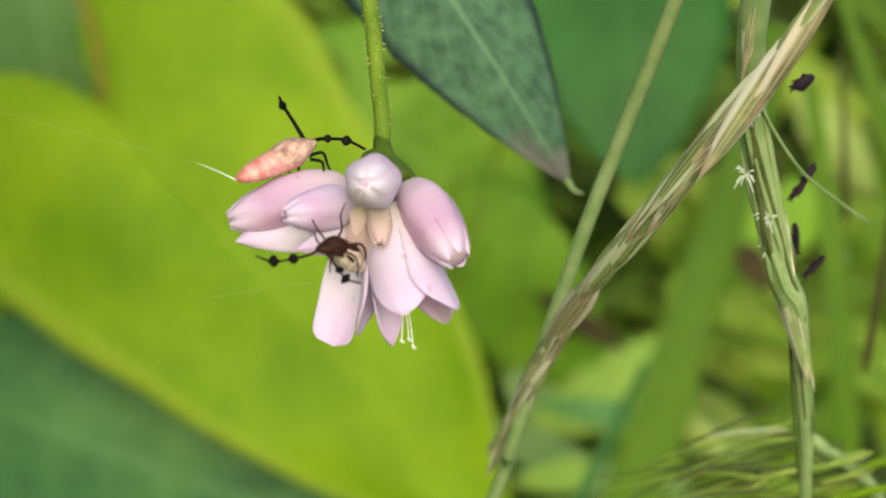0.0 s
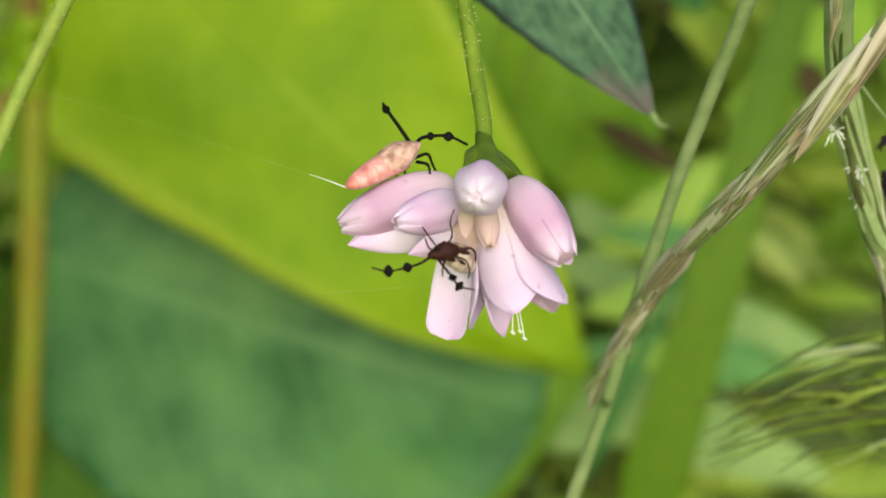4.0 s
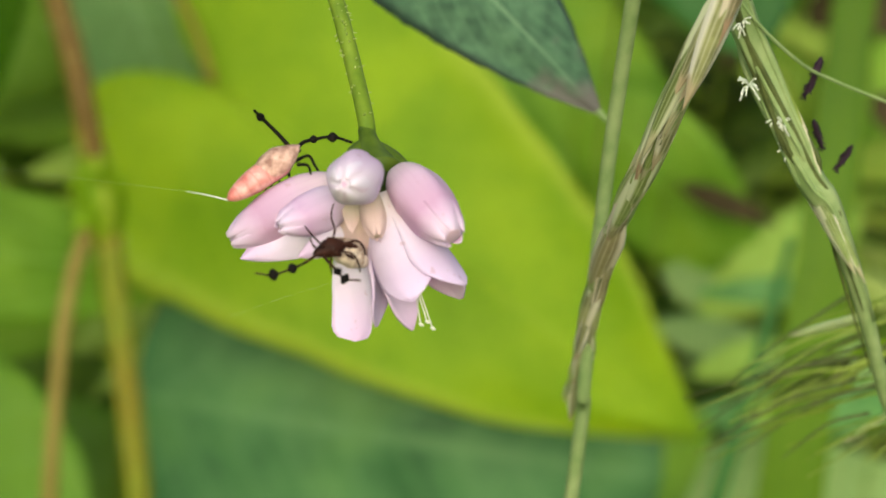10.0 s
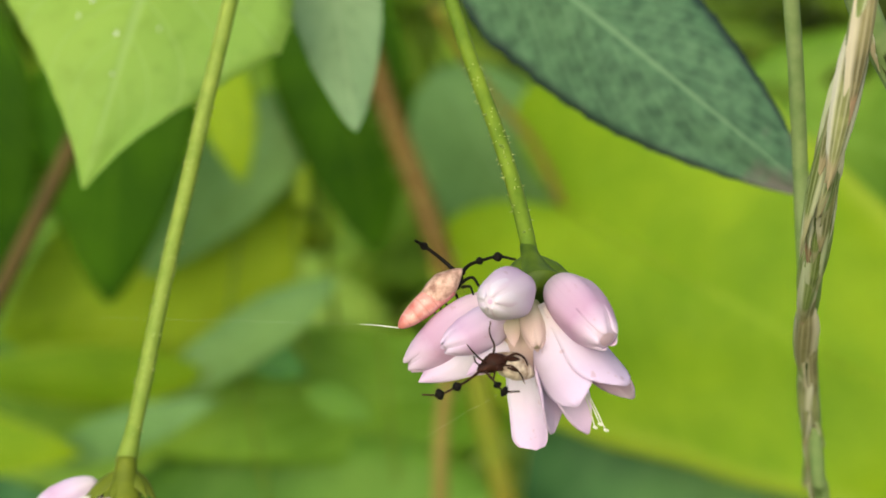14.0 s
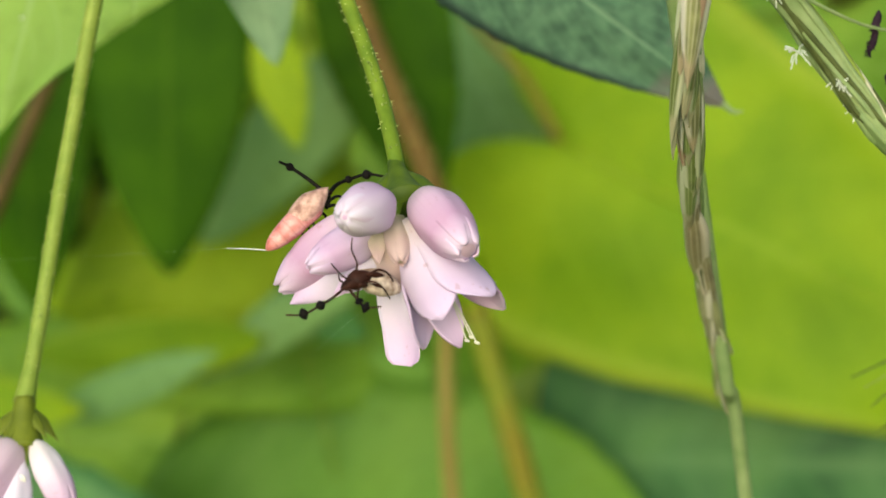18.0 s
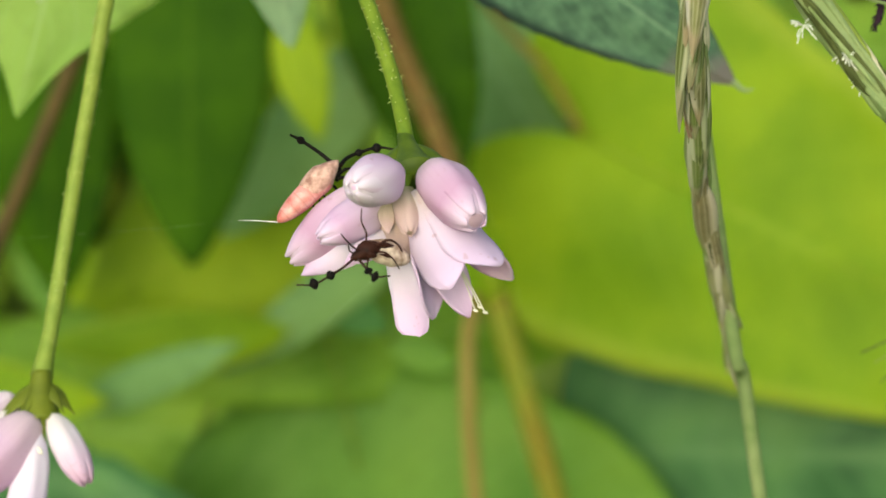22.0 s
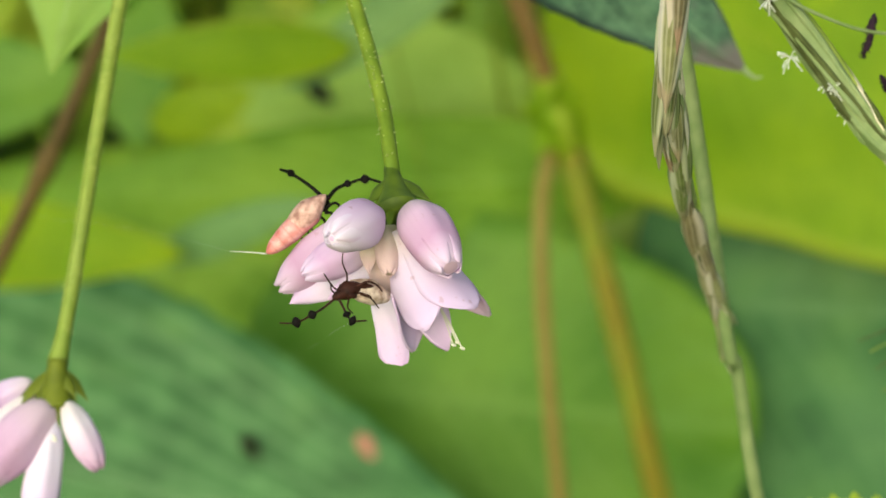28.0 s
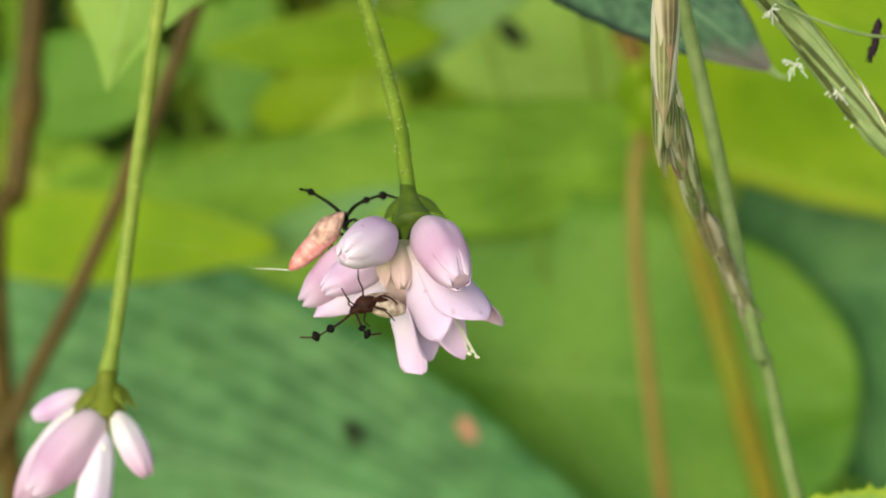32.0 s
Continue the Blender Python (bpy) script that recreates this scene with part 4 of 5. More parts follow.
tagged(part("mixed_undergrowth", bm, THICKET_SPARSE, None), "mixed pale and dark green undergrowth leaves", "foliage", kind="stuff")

# ---- the pink flower head on its stalk ----
head = thing("flower_head", (1.75, 4.38, 4.25), "pale pink knotweed flower head hanging from a bristly green stalk", "flower")
STEM = [(1.75, 4.2, 3.9), (1.6, 5.6, 5.4), (1.3, 8.2, 7.2), (0.9, 9.9, 8.9), (0.45, 11.6, 10.6), (-0.3, 14.0, 13.0), (-1.6, 18.0, 18.0), (-4.0, 26.0, 30.0), (-6.0, 34.0, 46.0)]
stalk(head, "stalk", STEM, 0.44 * MM, STEM_GREEN, "bristly green stalk", 14, 60)


def bristles(root, line, first, last, count, radius, seed):
    rng = random.Random(seed)
    pts = smooth_line([local(root, p) for p in line], 200)
    lo, hi = int(first * 199), int(last * 199)
    for k in range(count):
        i = rng.randint(lo, hi - 1)
        d = (pts[i + 1] - pts[i]).normalized()
        a = rng.uniform(0, 2 * math.pi)
        e = d.orthogonal().normalized()
        n = e * math.cos(a) + d.cross(e) * math.sin(a)
        p = pts[i] + n * radius * MM * 0.9
        h = rng.uniform(0.10, 0.24) * MM
        part("bristle", tube(bmesh.new(), [p, p + n * h + d * h * rng.uniform(-0.6, 0.1)], lambda q: (0.05 - 0.035 * q) * MM, 5, 3), BRISTLE, root)


bristles(head, STEM, 0.1, 0.66, 110, 0.46, 3)

part("receptacle", turned(bmesh.new(), local(head, (1.62, 5.0, 4.75)), local(head, (1.95, 2.5, 2.9)), lambda v: (0.43 + 1.05 * v**1.7) * MM, 24, 14), CALYX, head, "green calyx cup")
for tip, w, bow in (((3.9, 2.4, 3.4), 0.5, 0.03), ((0.2, 2.4, 3.5), 0.46, 0.03), ((1.45, 0.9, 2.2), 0.42, 0.02), ((2.8, 1.6, 2.9), 0.42, 0.03), ((0.7, 1.7, 3.0), 0.42, 0.03)):
    b = local(head, (1.66, 4.5, 4.5))
    e = local(head, tip)
    part("bract", shell(bmesh.new(), b, e, (e - b).cross(Vector((0, -0.3, 1))), w * MM, 0.12 * MM, SHAPES["acum"], -0.35, bow, 6, 10), CALYX, head)


# closed buds: a core wrapped in five overlapping tepals
def egg_profile(r, wide=0.45, blunt=0.16):
    """A bud widest at the part wide of its length, with a blunt open end of the part blunt of its girth."""
    def f(v):
        x = (v - wide) / (wide if v < wide else 1 - wide)
        k = max(0.0, 1 - abs(x) ** (2.2 if v < wide else 2.0)) ** (0.5 if v < wide else 0.62)
        return r * MM * (k * (1 - blunt) + blunt * (0.5 + 0.5 * min(1.0, v / 0.3)))
    return f


def wrapped_bud(root, base, tip, prof, material, label, phase, turn=0.5, over=0.004, ridge=0.012):
    a, b = local(root, base), local(root, tip)
    bud = part("bud", turned(bmesh.new(), a, b, prof, 50, 22, facet=0.05, rough=0.04, seed=phase), material, root, label)
    for n in range(5):
        part("tepal", sepal(bmesh.new(), a, b, lambda v: prof(v) * (0.84 + 0.158 * v**2), phase + n * 2 * math.pi / 5, 0.66, 1.0, 0.00007, turn=turn, over=over, ridge=ridge), material, bud)
    return bud


for b, e, r, wide, blunt, m, phase, lab in (
    ((0.85, 0.3, 3.55), (-0.95, -4.75, 4.2), 1.34, 0.42, 0.1, BUD_WHITE, 0.3, "round pink-white bud"),
    ((2.75, 1.5, 3.45), (4.9, -3.3, 1.5), 1.44, 0.42, 0.28, PETAL_DEEP, 0.9, "mauve-pink bud"),
    ((0.2, 2.5, 2.5), (-5.15, 2.65, -0.8), 1.45, 0.45, 0.14, PETAL_DEEP, 0.2, "long pink bud"),
    ((0.3, 1.1, 2.0), (-3.25, -0.5, 0.85), 1.12, 0.45, 0.12, PETAL, 1.1, "small mauve bud"),
    ((1.25, 0.9, 2.7), (1.44, -1.6, 0.85), 0.66, 0.55, 0.2, BUD_CREAM, 0.5, "small cream bud"),
):
    wrapped_bud(head, b, e, egg_profile(r, wide, blunt), m, lab, phase)

# loose petals and small sepals in the middle of the head
PETALS = [
    ((0.3, 0.4, 2.3), (0.3, -0.9, 0.7), (1, 0.2, 0.1), 0.45, BUD_CREAM, -0.4, "cream sepal"),
    ((2.0, 0.5, 2.2), (2.1, -1.1, 1.2), (1, 0.2, 0.1), 0.5, BUD_CREAM, -0.4, "cream sepal"),
    ((-0.3, 1.3, 1.15), (-4.75, 2.2, -1.7), (0.3, 0.3, 1), 1.25, PETAL_WHITE, -0.5, "pale folded petal"),
    ((0.7, 1.2, 0.2), (1.32, 0.5, -5.35), (1, -0.75, 0.2), 1.12, PETAL_WHITE, -0.55, "white drooping petal"),
    ((0.95, 1.7, 0.2), (1.5, 1.2, -5.0), (1, 0.9, 0.2), 0.9, PETAL_LILAC, 0.4, "pink petal behind the drooping one"),
    ((0.5, 0.4, 0.5), (-2.2, -0.4, -0.75), (0.4, 0.2, 0.9), 0.7, PETAL_WHITE, -0.4, "small white petal"),
]
PET = lambda v: (0.45 + 0.55 * min(1.0, v / 0.4) ** 0.8) * max(0.0, 1 - max(0.0, (v - 0.42) / 0.58) ** 1.6) ** 0.95 + 0.02
BLUNT = lambda v: (0.72 + 0.28 * min(1.0, v / 0.5)) * max(0.0, 1 - max(0.0, (v - 0.8) / 0.2) ** 2.6) ** 0.5 + 0.02
for k, (b, e, s, w, m, cup, lab) in enumerate(PETALS):
    part("petal", shell(bmesh.new(), local(head, b), local(head, e), s, w * MM, 0.16 * MM, BLUNT if "drooping" in lab else PET, cup, 0.06, 12, 20, 0.08, 0.0, k), m, head, lab)

# the open bell of five petals
BELL = (1.95, 0.75, 2.5), (4.3, -1.3, -2.7)
belly = lambda v: 0.6 + 1.1 * min(1.0, v / 0.5) ** 0.75 + 0.1 * v
LOBE = lambda v: 1.0 if v < 0.6 else max(0.05, max(0.0, 1 - ((v - 0.6) / 0.4) ** 1.8) ** 0.8)
for k, (tip, half, m, lab) in enumerate((
    ((3.25, -3.2, -1.95), 0.98, PETAL_LILAC, "broad lilac petal"),
    ((5.95, -2.7, -1.15), 0.98, PETAL_LILAC, "mauve-tipped petal"),
    ((6.55, 0.2, -2.75), 0.75, PETAL_DEEP, "mauve-tipped petal"),
    ((3.98, -0.2, -4.45), 0.70, PETAL_WHITE, "white petal"),
    ((2.05, -0.3, -4.3), 0.75, PETAL_LILAC, "pink petal"),
)):
    b, e = (local(head, p) for p in BELL)
    part("petal", bell_petal(bmesh.new(), b, e, local(head, tip), half, belly, (0.1 + 0.012 * k) * MM, LOBE, seed=k), m, head, lab)
part("flower_base", turned(bmesh.new(), local(head, (1.3, 1.6, 2.6)), local(head, (0.9, 0.4, -1.0)), lambda v: 1.4 * MM * math.sin(math.pi * (0.12 + 0.8 * v)), 18, 12, 5, 0.06), BUD_CREAM, head, "cream base of the open flower")
for k in range(3):
    e = (4.85 - 0.25 * k, -1.1 + 0.3 * k, -4.0 + 0.25 * (k % 2))
    fil = part("stamen", tube(bmesh.new(), [local(head, (3.0, 0.2, 0.0)), local(head, (4.1 - 0.1 * k, -0.5 + 0.2 * k, -2.2)), local(head, e)], 0.04 * MM, 6), ANTHER, head)
    part("anther", turned(bmesh.new(), local(head, (e[0] - 0.12, e[1], e[2] + 0.06)), local(head, (e[0] + 0.16, e[1], e[2] - 0.06)), lambda v: 0.09 * MM * math.sin(math.pi * (0.1 + 0.8 * v)), 8, 5), ANTHER, fil)

# ---- the two young bugs ----
def antenna(root, pts, knobs, r=0.095, material=None):
    a = part("antenna", tube(bmesh.new(), [local(root, p) for p in pts], lambda q: (r * (1.25 - 0.5 * q)) * MM, 7, 16), material or BUG_BLACK, root)
    for p, q, kr in knobs:
        part("knob", turned(bmesh.new(), local(root, p), local(root, q), lambda v: kr * 1.4 * MM * math.sin(math.pi * (0.06 + 0.88 * v)) ** 1.2, 10, 8, flat=0.75), BUG_BLACK, a)
    return a


def leg(root, pts, r=0.075, material=None):
    return part("leg", tube(bmesh.new(), [local(root, p) for p in pts], lambda q: (r * (1.3 - 0.6 * q)) * MM, 7, 12), material or BUG_BLACK, root)


upper = thing("bug", (-2.2, 3.3, 3.9), "young pinkish plant bug with black knobbed feelers on the top bud", "insect", "young bugs on the flower")
part("abdomen", turned(bmesh.new(), local(upper, (-2.9, 3.05, 3.3)), local(upper, (-5.6, 2.18, 1.37)), lambda v: 0.78 * MM * (1 - 0.30 * v**2) * max(0.02, 1 - v**5) ** 0.5, 20, 18, flat=0.85, flat_dir=(0.5, 0.2, -0.8), rough=0.05), BUG_BANDS, upper, "rosy ribbed abdomen")
part("thorax", turned(bmesh.new(), local(upper, (-2.0, 3.35, 4.12)), local(upper, (-4.2, 2.65, 2.45)), lambda v: 0.86 * MM * (min(1.0, v / 0.42) ** 0.75) * (1 if v < 0.6 else max(0.0, 1 - ((v - 0.6) / 0.4) ** 2.4) ** 0.5 * 0.98 + 0.02), 20, 18, flat=0.82, flat_dir=(0.5, 0.2, -0.8), rough=0.07), BUG_BACK, upper, "speckled tan thorax with wing pads")
hd = part("head", turned(bmesh.new(), local(upper, (-2.2, 4.0, 3.85)), local(upper, (-2.3, 4.4, 2.75)), lambda v: 0.25 * MM * math.sin(math.pi * (0.2 + 0.7 * v)), 14, 10, rough=0.2), BUG_BLACK, upper, "small black head and beak")
part("eye", turned(bmesh.new(), local(upper, (-2.0, 3.9, 3.75)), local(upper, (-1.9, 3.8, 3.65)), lambda v: 0.13 * MM * math.sin(math.pi * (0.1 + 0.8 * v)), 8, 5), BUG_BROWN, hd)
antenna(upper, [(-2.3, 4.2, 3.7), (-3.1, 4.5, 4.45), (-4.0, 4.4, 5.25), (-4.42, 3.7, 5.7)], [((-3.75, 4.5, 5.0), (-4.2, 4.5, 5.4), 0.16)])
antenna(upper, [(-2.15, 4.1, 3.5), (-1.65, 5.0, 3.85), (-1.0, 5.5, 3.96), (0.0, 5.66, 4.12), (0.93, 4.9, 4.05)], [((-1.25, 5.4, 3.94), (-0.75, 5.6, 4.0), 0.16), ((-0.3, 5.65, 4.06), (0.3, 5.6, 4.14), 0.2)])
leg(upper, [(-2.3, 3.0, 3.3), (-1.55, 3.3, 3.6), (-1.2, 3.1, 3.15), (-1.0, 2.6, 2.9)])
leg(upper, [(-2.1, 2.9, 3.2), (-1.7, 2.2, 3.35), (-1.55, 1.8, 3.0)])
leg(upper, [(-2.7, 3.2, 2.9), (-2.4, 3.9, 2.5), (-2.3, 3.6, 2.0)])
leg(upper, [(-3.1, 2.7, 2.6), (-2.95, 2.9, 2.2), (-2.8, 3.0, 1.9)], 0.05)
leg(upper, [(-3.3, 3.0, 2.4), (-3.3, 3.4, 1.9), (-3.2, 3.3, 1.5)], 0.05)
leg(upper, [(-3.7, 2.7, 2.1), (-3.6, 2.9, 1.7), (-3.5, 3.0, 1.3)], 0.05)
part("tail_hair", tube(bmesh.new(), [local(upper, (-5.6, 2.22, 1.35)), local(upper, (-6.6, 2.2, 1.55)), local(upper, (-7.65, 2.22, 1.7))], lambda q: 0.035 * MM * (1.1 - 0.7 * q), 6), SILK, upper, "pale silky thread at the tail")

lower = thing("bug", (-0.2, -1.4, 0.1), "young dark-headed plant bug feeding between the petals", "insect", "young bugs on the flower")
part("abdomen", turned(bmesh.new(), local(lower, (-0.75, -1.75, 0.4)), local(lower, (1.2, -0.85, -0.8)), lambda v: 0.68 * MM * math.sin(math.pi * (0.14 + 0.8 * v)) ** 0.8, 18, 14, flat=0.9, rough=0.12), BUG_PALE, lower, "cream abdomen with dark lines")
part("thorax", turned(bmesh.new(), local(lower, (-1.5, -2.05, 0.05)), local(lower, (-0.15, -1.95, 0.5)), lambda v: 0.5 * MM * math.sin(math.pi * (0.1 + 0.8 * v)), 16, 10, rough=0.3), BUG_BROWN, lower, "dark brown thorax")
for a, b, r in (((-0.5, -2.25, 0.62), (0.55, -1.75, 0.3), 0.16), ((-0.2, -2.2, 0.05), (0.75, -1.6, -0.45), 0.1), ((-1.0, -2.3, 0.3), (-0.35, -2.4, 0.0), 0.22)):
    part("wing_pad", turned(bmesh.new(), local(lower, a), local(lower, b), lambda v: r * MM * math.sin(math.pi * (0.06 + 0.88 * v)), 10, 8, rough=0.4, seed=r), BUG_BROWN, lower, "dark brown wing pad")
part("head", turned(bmesh.new(), local(lower, (-1.1, -2.0, 0.15)), local(lower, (-1.7, -2.15, -0.05)), lambda v: 0.27 * MM * math.sin(math.pi * (0.15 + 0.75 * v)), 12, 8), BUG_BROWN, lower)
antenna(lower, [(-1.5, -2.2, 0.0), (-2.2, -2.7, -0.35), (-2.8, -2.87, -0.59), (-3.7, -2.87, -0.97), (-4.6, -2.95, -0.88)], [((-2.55, -2.85, -0.5), (-3.05, -2.87, -0.7), 0.19), ((-3.45, -2.87, -0.88), (-3.95, -2.87, -1.02), 0.23)], 0.06, BUG_BROWN)
antenna(lower, [(-1.3, -2.5, 0.0), (-0.95, -3.6, -0.2), (-0.75, -4.2, -0.3), (-0.48, -4.56, -0.52), (0.3, -4.6, -0.55)], [((-0.85, -4.0, -0.15), (-0.72, -4.25, -0.42), 0.17), ((-0.65, -4.5, -0.42), (-0.3, -4.6, -0.6), 0.22)], 0.06, BUG_BROWN)
leg(lower, [(-0.9, -2.0, 0.5), (-0.75, -2.1, 1.2), (-0.95, -1.8, 1.8), (-0.85, -1.6, 2.4)], 0.045, BUG_BROWN)
leg(lower, [(-0.3, -2.2, 0.5), (0.3, -2.2, 0.75), (0.75, -1.9, 0.4), (0.95, -1.6, -0.1)], 0.06, BUG_BROWN)
leg(lower, [(-0.5, -2.2, 0.2), (0.1, -2.6, 0.2), (0.5, -2.4, -0.3), (0.7, -2.0, -0.9)], 0.045, BUG_BROWN)
leg(lower, [(-1.0, -2.2, 0.2), (-1.5, -2.3, 0.6), (-1.9, -1.6, 0.9), (-2.1, -1.2, 1.1)], 0.045, BUG_BROWN)
leg(lower, [(-0.8, -2.2, -0.1), (-0.9, -2.5, -0.5), (-0.7, -2.2, -1.0)], 0.045, BUG_BROWN)
leg(lower, [(-1.2, -2.1, 0.1), (-1.7, -1.9, 0.3), (-1.8, -1.2, 0.5)], 0.045, BUG_BROWN)

# ---- the second flower head, on its own bristly stalk ----
second = thing("flower_head", (-23.2, 18.2, -10.1), "pink and white knotweed flower head hanging from a bristly green stalk", "flower")
LSTEM = [(-23.2, 18.4, -10.4), (-22.3, 20.3, -7.2), (-21.1, 22.5, -2.6), (-19.9, 23.6, 1.6), (-18.6, 24.6, 5.8), (-17.2, 25.6, 10.4), (-14.6, 28.0, 19.0), (-10.0, 33.0, 36.0)]
stalk(second, "stalk", LSTEM, lambda q: (0.5 + 0.22 * max(0.0, 1 - q * 9) ** 2) * MM, STEM_PALE, "bristly pale green stalk", 14, 60)
bristles(second, LSTEM, 0.05, 0.8, 110, 0.52, 8)
part("receptacle", turned(bmesh.new(), local(second, (-23.1, 18.2, -10.0)), local(second, (-23.3, 16.6, -12.8)), lambda v: (0.62 + 0.75 * v**1.6) * MM, 16, 10), CALYX_OLIVE, second, "green calyx cup")
for tip, w in (((-26.3, 16.6, -12.4), 0.55), ((-20.9, 16.8, -13.0), 0.55), ((-23.6, 14.6, -13.4), 0.5), ((-25.1, 15.2, -13.3), 0.5), ((-22.2, 15.0, -13.6), 0.5), ((-21.4, 15.7, -12.5), 0.45), ((-26.4, 15.9, -13.0), 0.5), ((-24.4, 14.9, -12.6), 0.45), ((-22.9, 14.4, -14.4), 0.3)):
    b, e = local(second, (-23.1, 18.0, -10.4)), local(second, tip)
    e = b.lerp(e, 0.86)
    part("bract", shell(bmesh.new(), b, e, (e - b).cross(Vector((0, -0.3, 1))), w * 0.85 * MM, 0.14 * MM, SHAPES["acum"], -0.3, 0.06, 6, 10), CALYX_OLIVE, second)
for b, e, r, wide, m, lab in (
    ((-23.4, 16.2, -12.2), (-28.1, 12.6, -15.9), 1.7, 0.5, PETAL_DEEP, "large mauve bud"),
    ((-24.6, 17.2, -12.0), (-30.6, 16.4, -18.0), 1.45, 0.5, PETAL_TIPPED, "pink bud"),
    ((-25.0, 18.2, -11.4), (-28.7, 17.6, -12.5), 0.85, 0.55, PETAL, "small pink bud"),
    ((-23.4, 15.6, -12.9), (-24.85, 12.6, -19.1), 1.2, 0.74, PETAL_WHITE, "white drooping bud"),
    ((-22.5, 16.2, -12.2), (-20.6, 14.2, -16.2), 1.0, 0.62, PETAL_TIPPED, "slim pink bud"),
):
    wrapped_bud(second, b, e, egg_profile(r, wide, 0.2), m, lab, r, turn=0.3)
part("anther", turned(bmesh.new(), local(second, (-23.2, 14.2, -13.6)), local(second, (-22.9, 13.9, -14.0)), lambda v: 0.16 * MM * math.sin(math.pi * (0.1 + 0.8 * v)), 8, 6), ANTHER, second, "white anther between the buds")

# ---- grasses ----
thin = thing("tall_grass", (22.1, 26.8, -23.7), "long thin grey-green grass stem", "grass")
stalk(thin, "stalk", [(27.0, 60.0, -300.0), (25.5, 40.0, -80.0), (22.1, 26.8, -23.7), (21.1, 24.0, -16.1), (20.4, 22.4, -7.5), (19.8, 20.6, -0.2), (19.2, 18.3, 6.2), (18.6, 15.9, 11.5), (17.6, 12.5, 19.0), (16.0, 7.0, 32.0)], 0.48 * MM, GRASS_GREEN, "", 10, 60)


def spikelets(root, line, first, last, count, size, seed, spread=0.35, mats=None):
    rng = random.Random(seed)
    pts = smooth_line([local(root, p) for p in line], 240)
    for k in range(count):
        v = first + (last - first) * (k + rng.uniform(-0.3, 0.3)) / count
        i = min(238, max(0, int(v * 239)))
        d = (pts[i + 1] - pts[i]).normalized()
        a = k * 2.4 + rng.uniform(-0.5, 0.5)
        e = d.orthogonal().normalized()
        n = e * math.cos(a) + d.cross(e) * math.sin(a)
        b = pts[i] + n * rng.uniform(0.05, 0.3) * MM
        ln = size * rng.uniform(0.75, 1.25) * MM
        t = b + (d + n * spread * rng.uniform(0.3, 1.0)).normalized() * ln
        m = rng.choice(mats or (GLUME, GLUME_GREEN, GLUME, GLUME_GREEN, GLUME_GREEN, GLUME_BROWN))
        gl = part("glume", shell(bmesh.new(), b, t, d.cross(n), ln * rng.uniform(0.045, 0.075), 0.1 * MM, SHAPES["lance"], -0.7, 0.05, 6, 9, 0.1, 0.2, k), m, root)


SPIKE = [(19.5, -8.0, 30.0), (18.2, -4.0, 18.5), (17.7, -2.0, 14.5), (17.4, 0.3, 10.8), (17.6, 4.0, 6.6), (17.9, 9.0, 1.8), (18.9, 15.5, -4.2), (20.2, 21.6, -10.6), (21.2, 26.5, -17.2)]
spike = thing("grass_spike", (17.4, 0.3, 10.8), "dry straw and green grass spike hanging tip down", "grass", "grass spikes")
stalk(spike, "stalk", SPIKE, lambda q: (0.45 - 0.3 * q) * MM, GRASS_GREEN, "", 8, 50)
spikelets(spike, SPIKE, 0.06, 0.84, 54, 9.0, 11, 0.02)


def strands(root, line, first, last, count, spread, seed, mats):
    """Long thin sheath strands that run along a grass spike and wind slowly round it."""
    rng = random.Random(seed)
    pts = smooth_line([local(root, p) for p in line], 240)
    for k in range(count):
        a0, turn = rng.uniform(0, 6.28), rng.uniform(-2.0, 2.0)
        s0, s1 = first + (last - first) * rng.uniform(0.0, 0.45), last - (last - first) * rng.uniform(0.0, 0.4)
        way = []
        for n in range(9):
            i = min(238, int((s0 + (s1 - s0) * n / 8) * 239))
            d = (pts[i + 1] - pts[i]).normalized()
            e = d.orthogonal().normalized()
            a = a0 + turn * n / 8
            way.append(pts[i] + (e * math.cos(a) + d.cross(e) * math.sin(a)) * spread * MM * (0.7 + 0.5 * math.sin(math.pi * n / 8)))
        part("strand", tube(bmesh.new(), way, lambda q: (0.16 * math.sin(math.pi * (0.06 + 0.9 * q)) + 0.03) * MM, 5, 26), rng.choice(mats), root)


spikelets(spike, SPIKE, 0.86, 0.985, 14, 4.5, 14, 0.2)
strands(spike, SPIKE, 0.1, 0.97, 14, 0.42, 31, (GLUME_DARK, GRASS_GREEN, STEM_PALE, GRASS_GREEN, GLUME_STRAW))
SPIKE2 = [(17.5, 6.0, 27.0), (20.8, 9.5, 17.0), (23.3, 12.0, 12.2), (25.4, 13.2, 8.9), (27.6, 13.2, 5.2), (29.8, 12.8, 1.6), (32.0, 13.0, -1.2), (38.0, 16.0, -12.0), (48.0, 24.0, -34.0), (60.0, 40.0, -120.0), (66.0, 50.0, -300.0)]
spike2 = thing("grass_spike", (25.4, 13.2, 8.9), "green grass spike with white anthers and dark stigmas", "grass", "grass spikes")
stalk(spike2, "stalk", SPIKE2, lambda q: (0.86 if q < 0.55 else 0.86 - 0.45 * min(1.0, (q - 0.55) / 0.15)) * MM, GRASS_GREEN, "", 8, 70)
spikelets(spike2, SPIKE2, 0.02, 0.5, 50, 6.5, 12, 0.03, (GLUME_GREEN, GLUME_GREEN, GLUME))

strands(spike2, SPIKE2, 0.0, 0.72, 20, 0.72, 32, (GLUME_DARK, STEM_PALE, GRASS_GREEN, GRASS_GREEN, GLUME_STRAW))


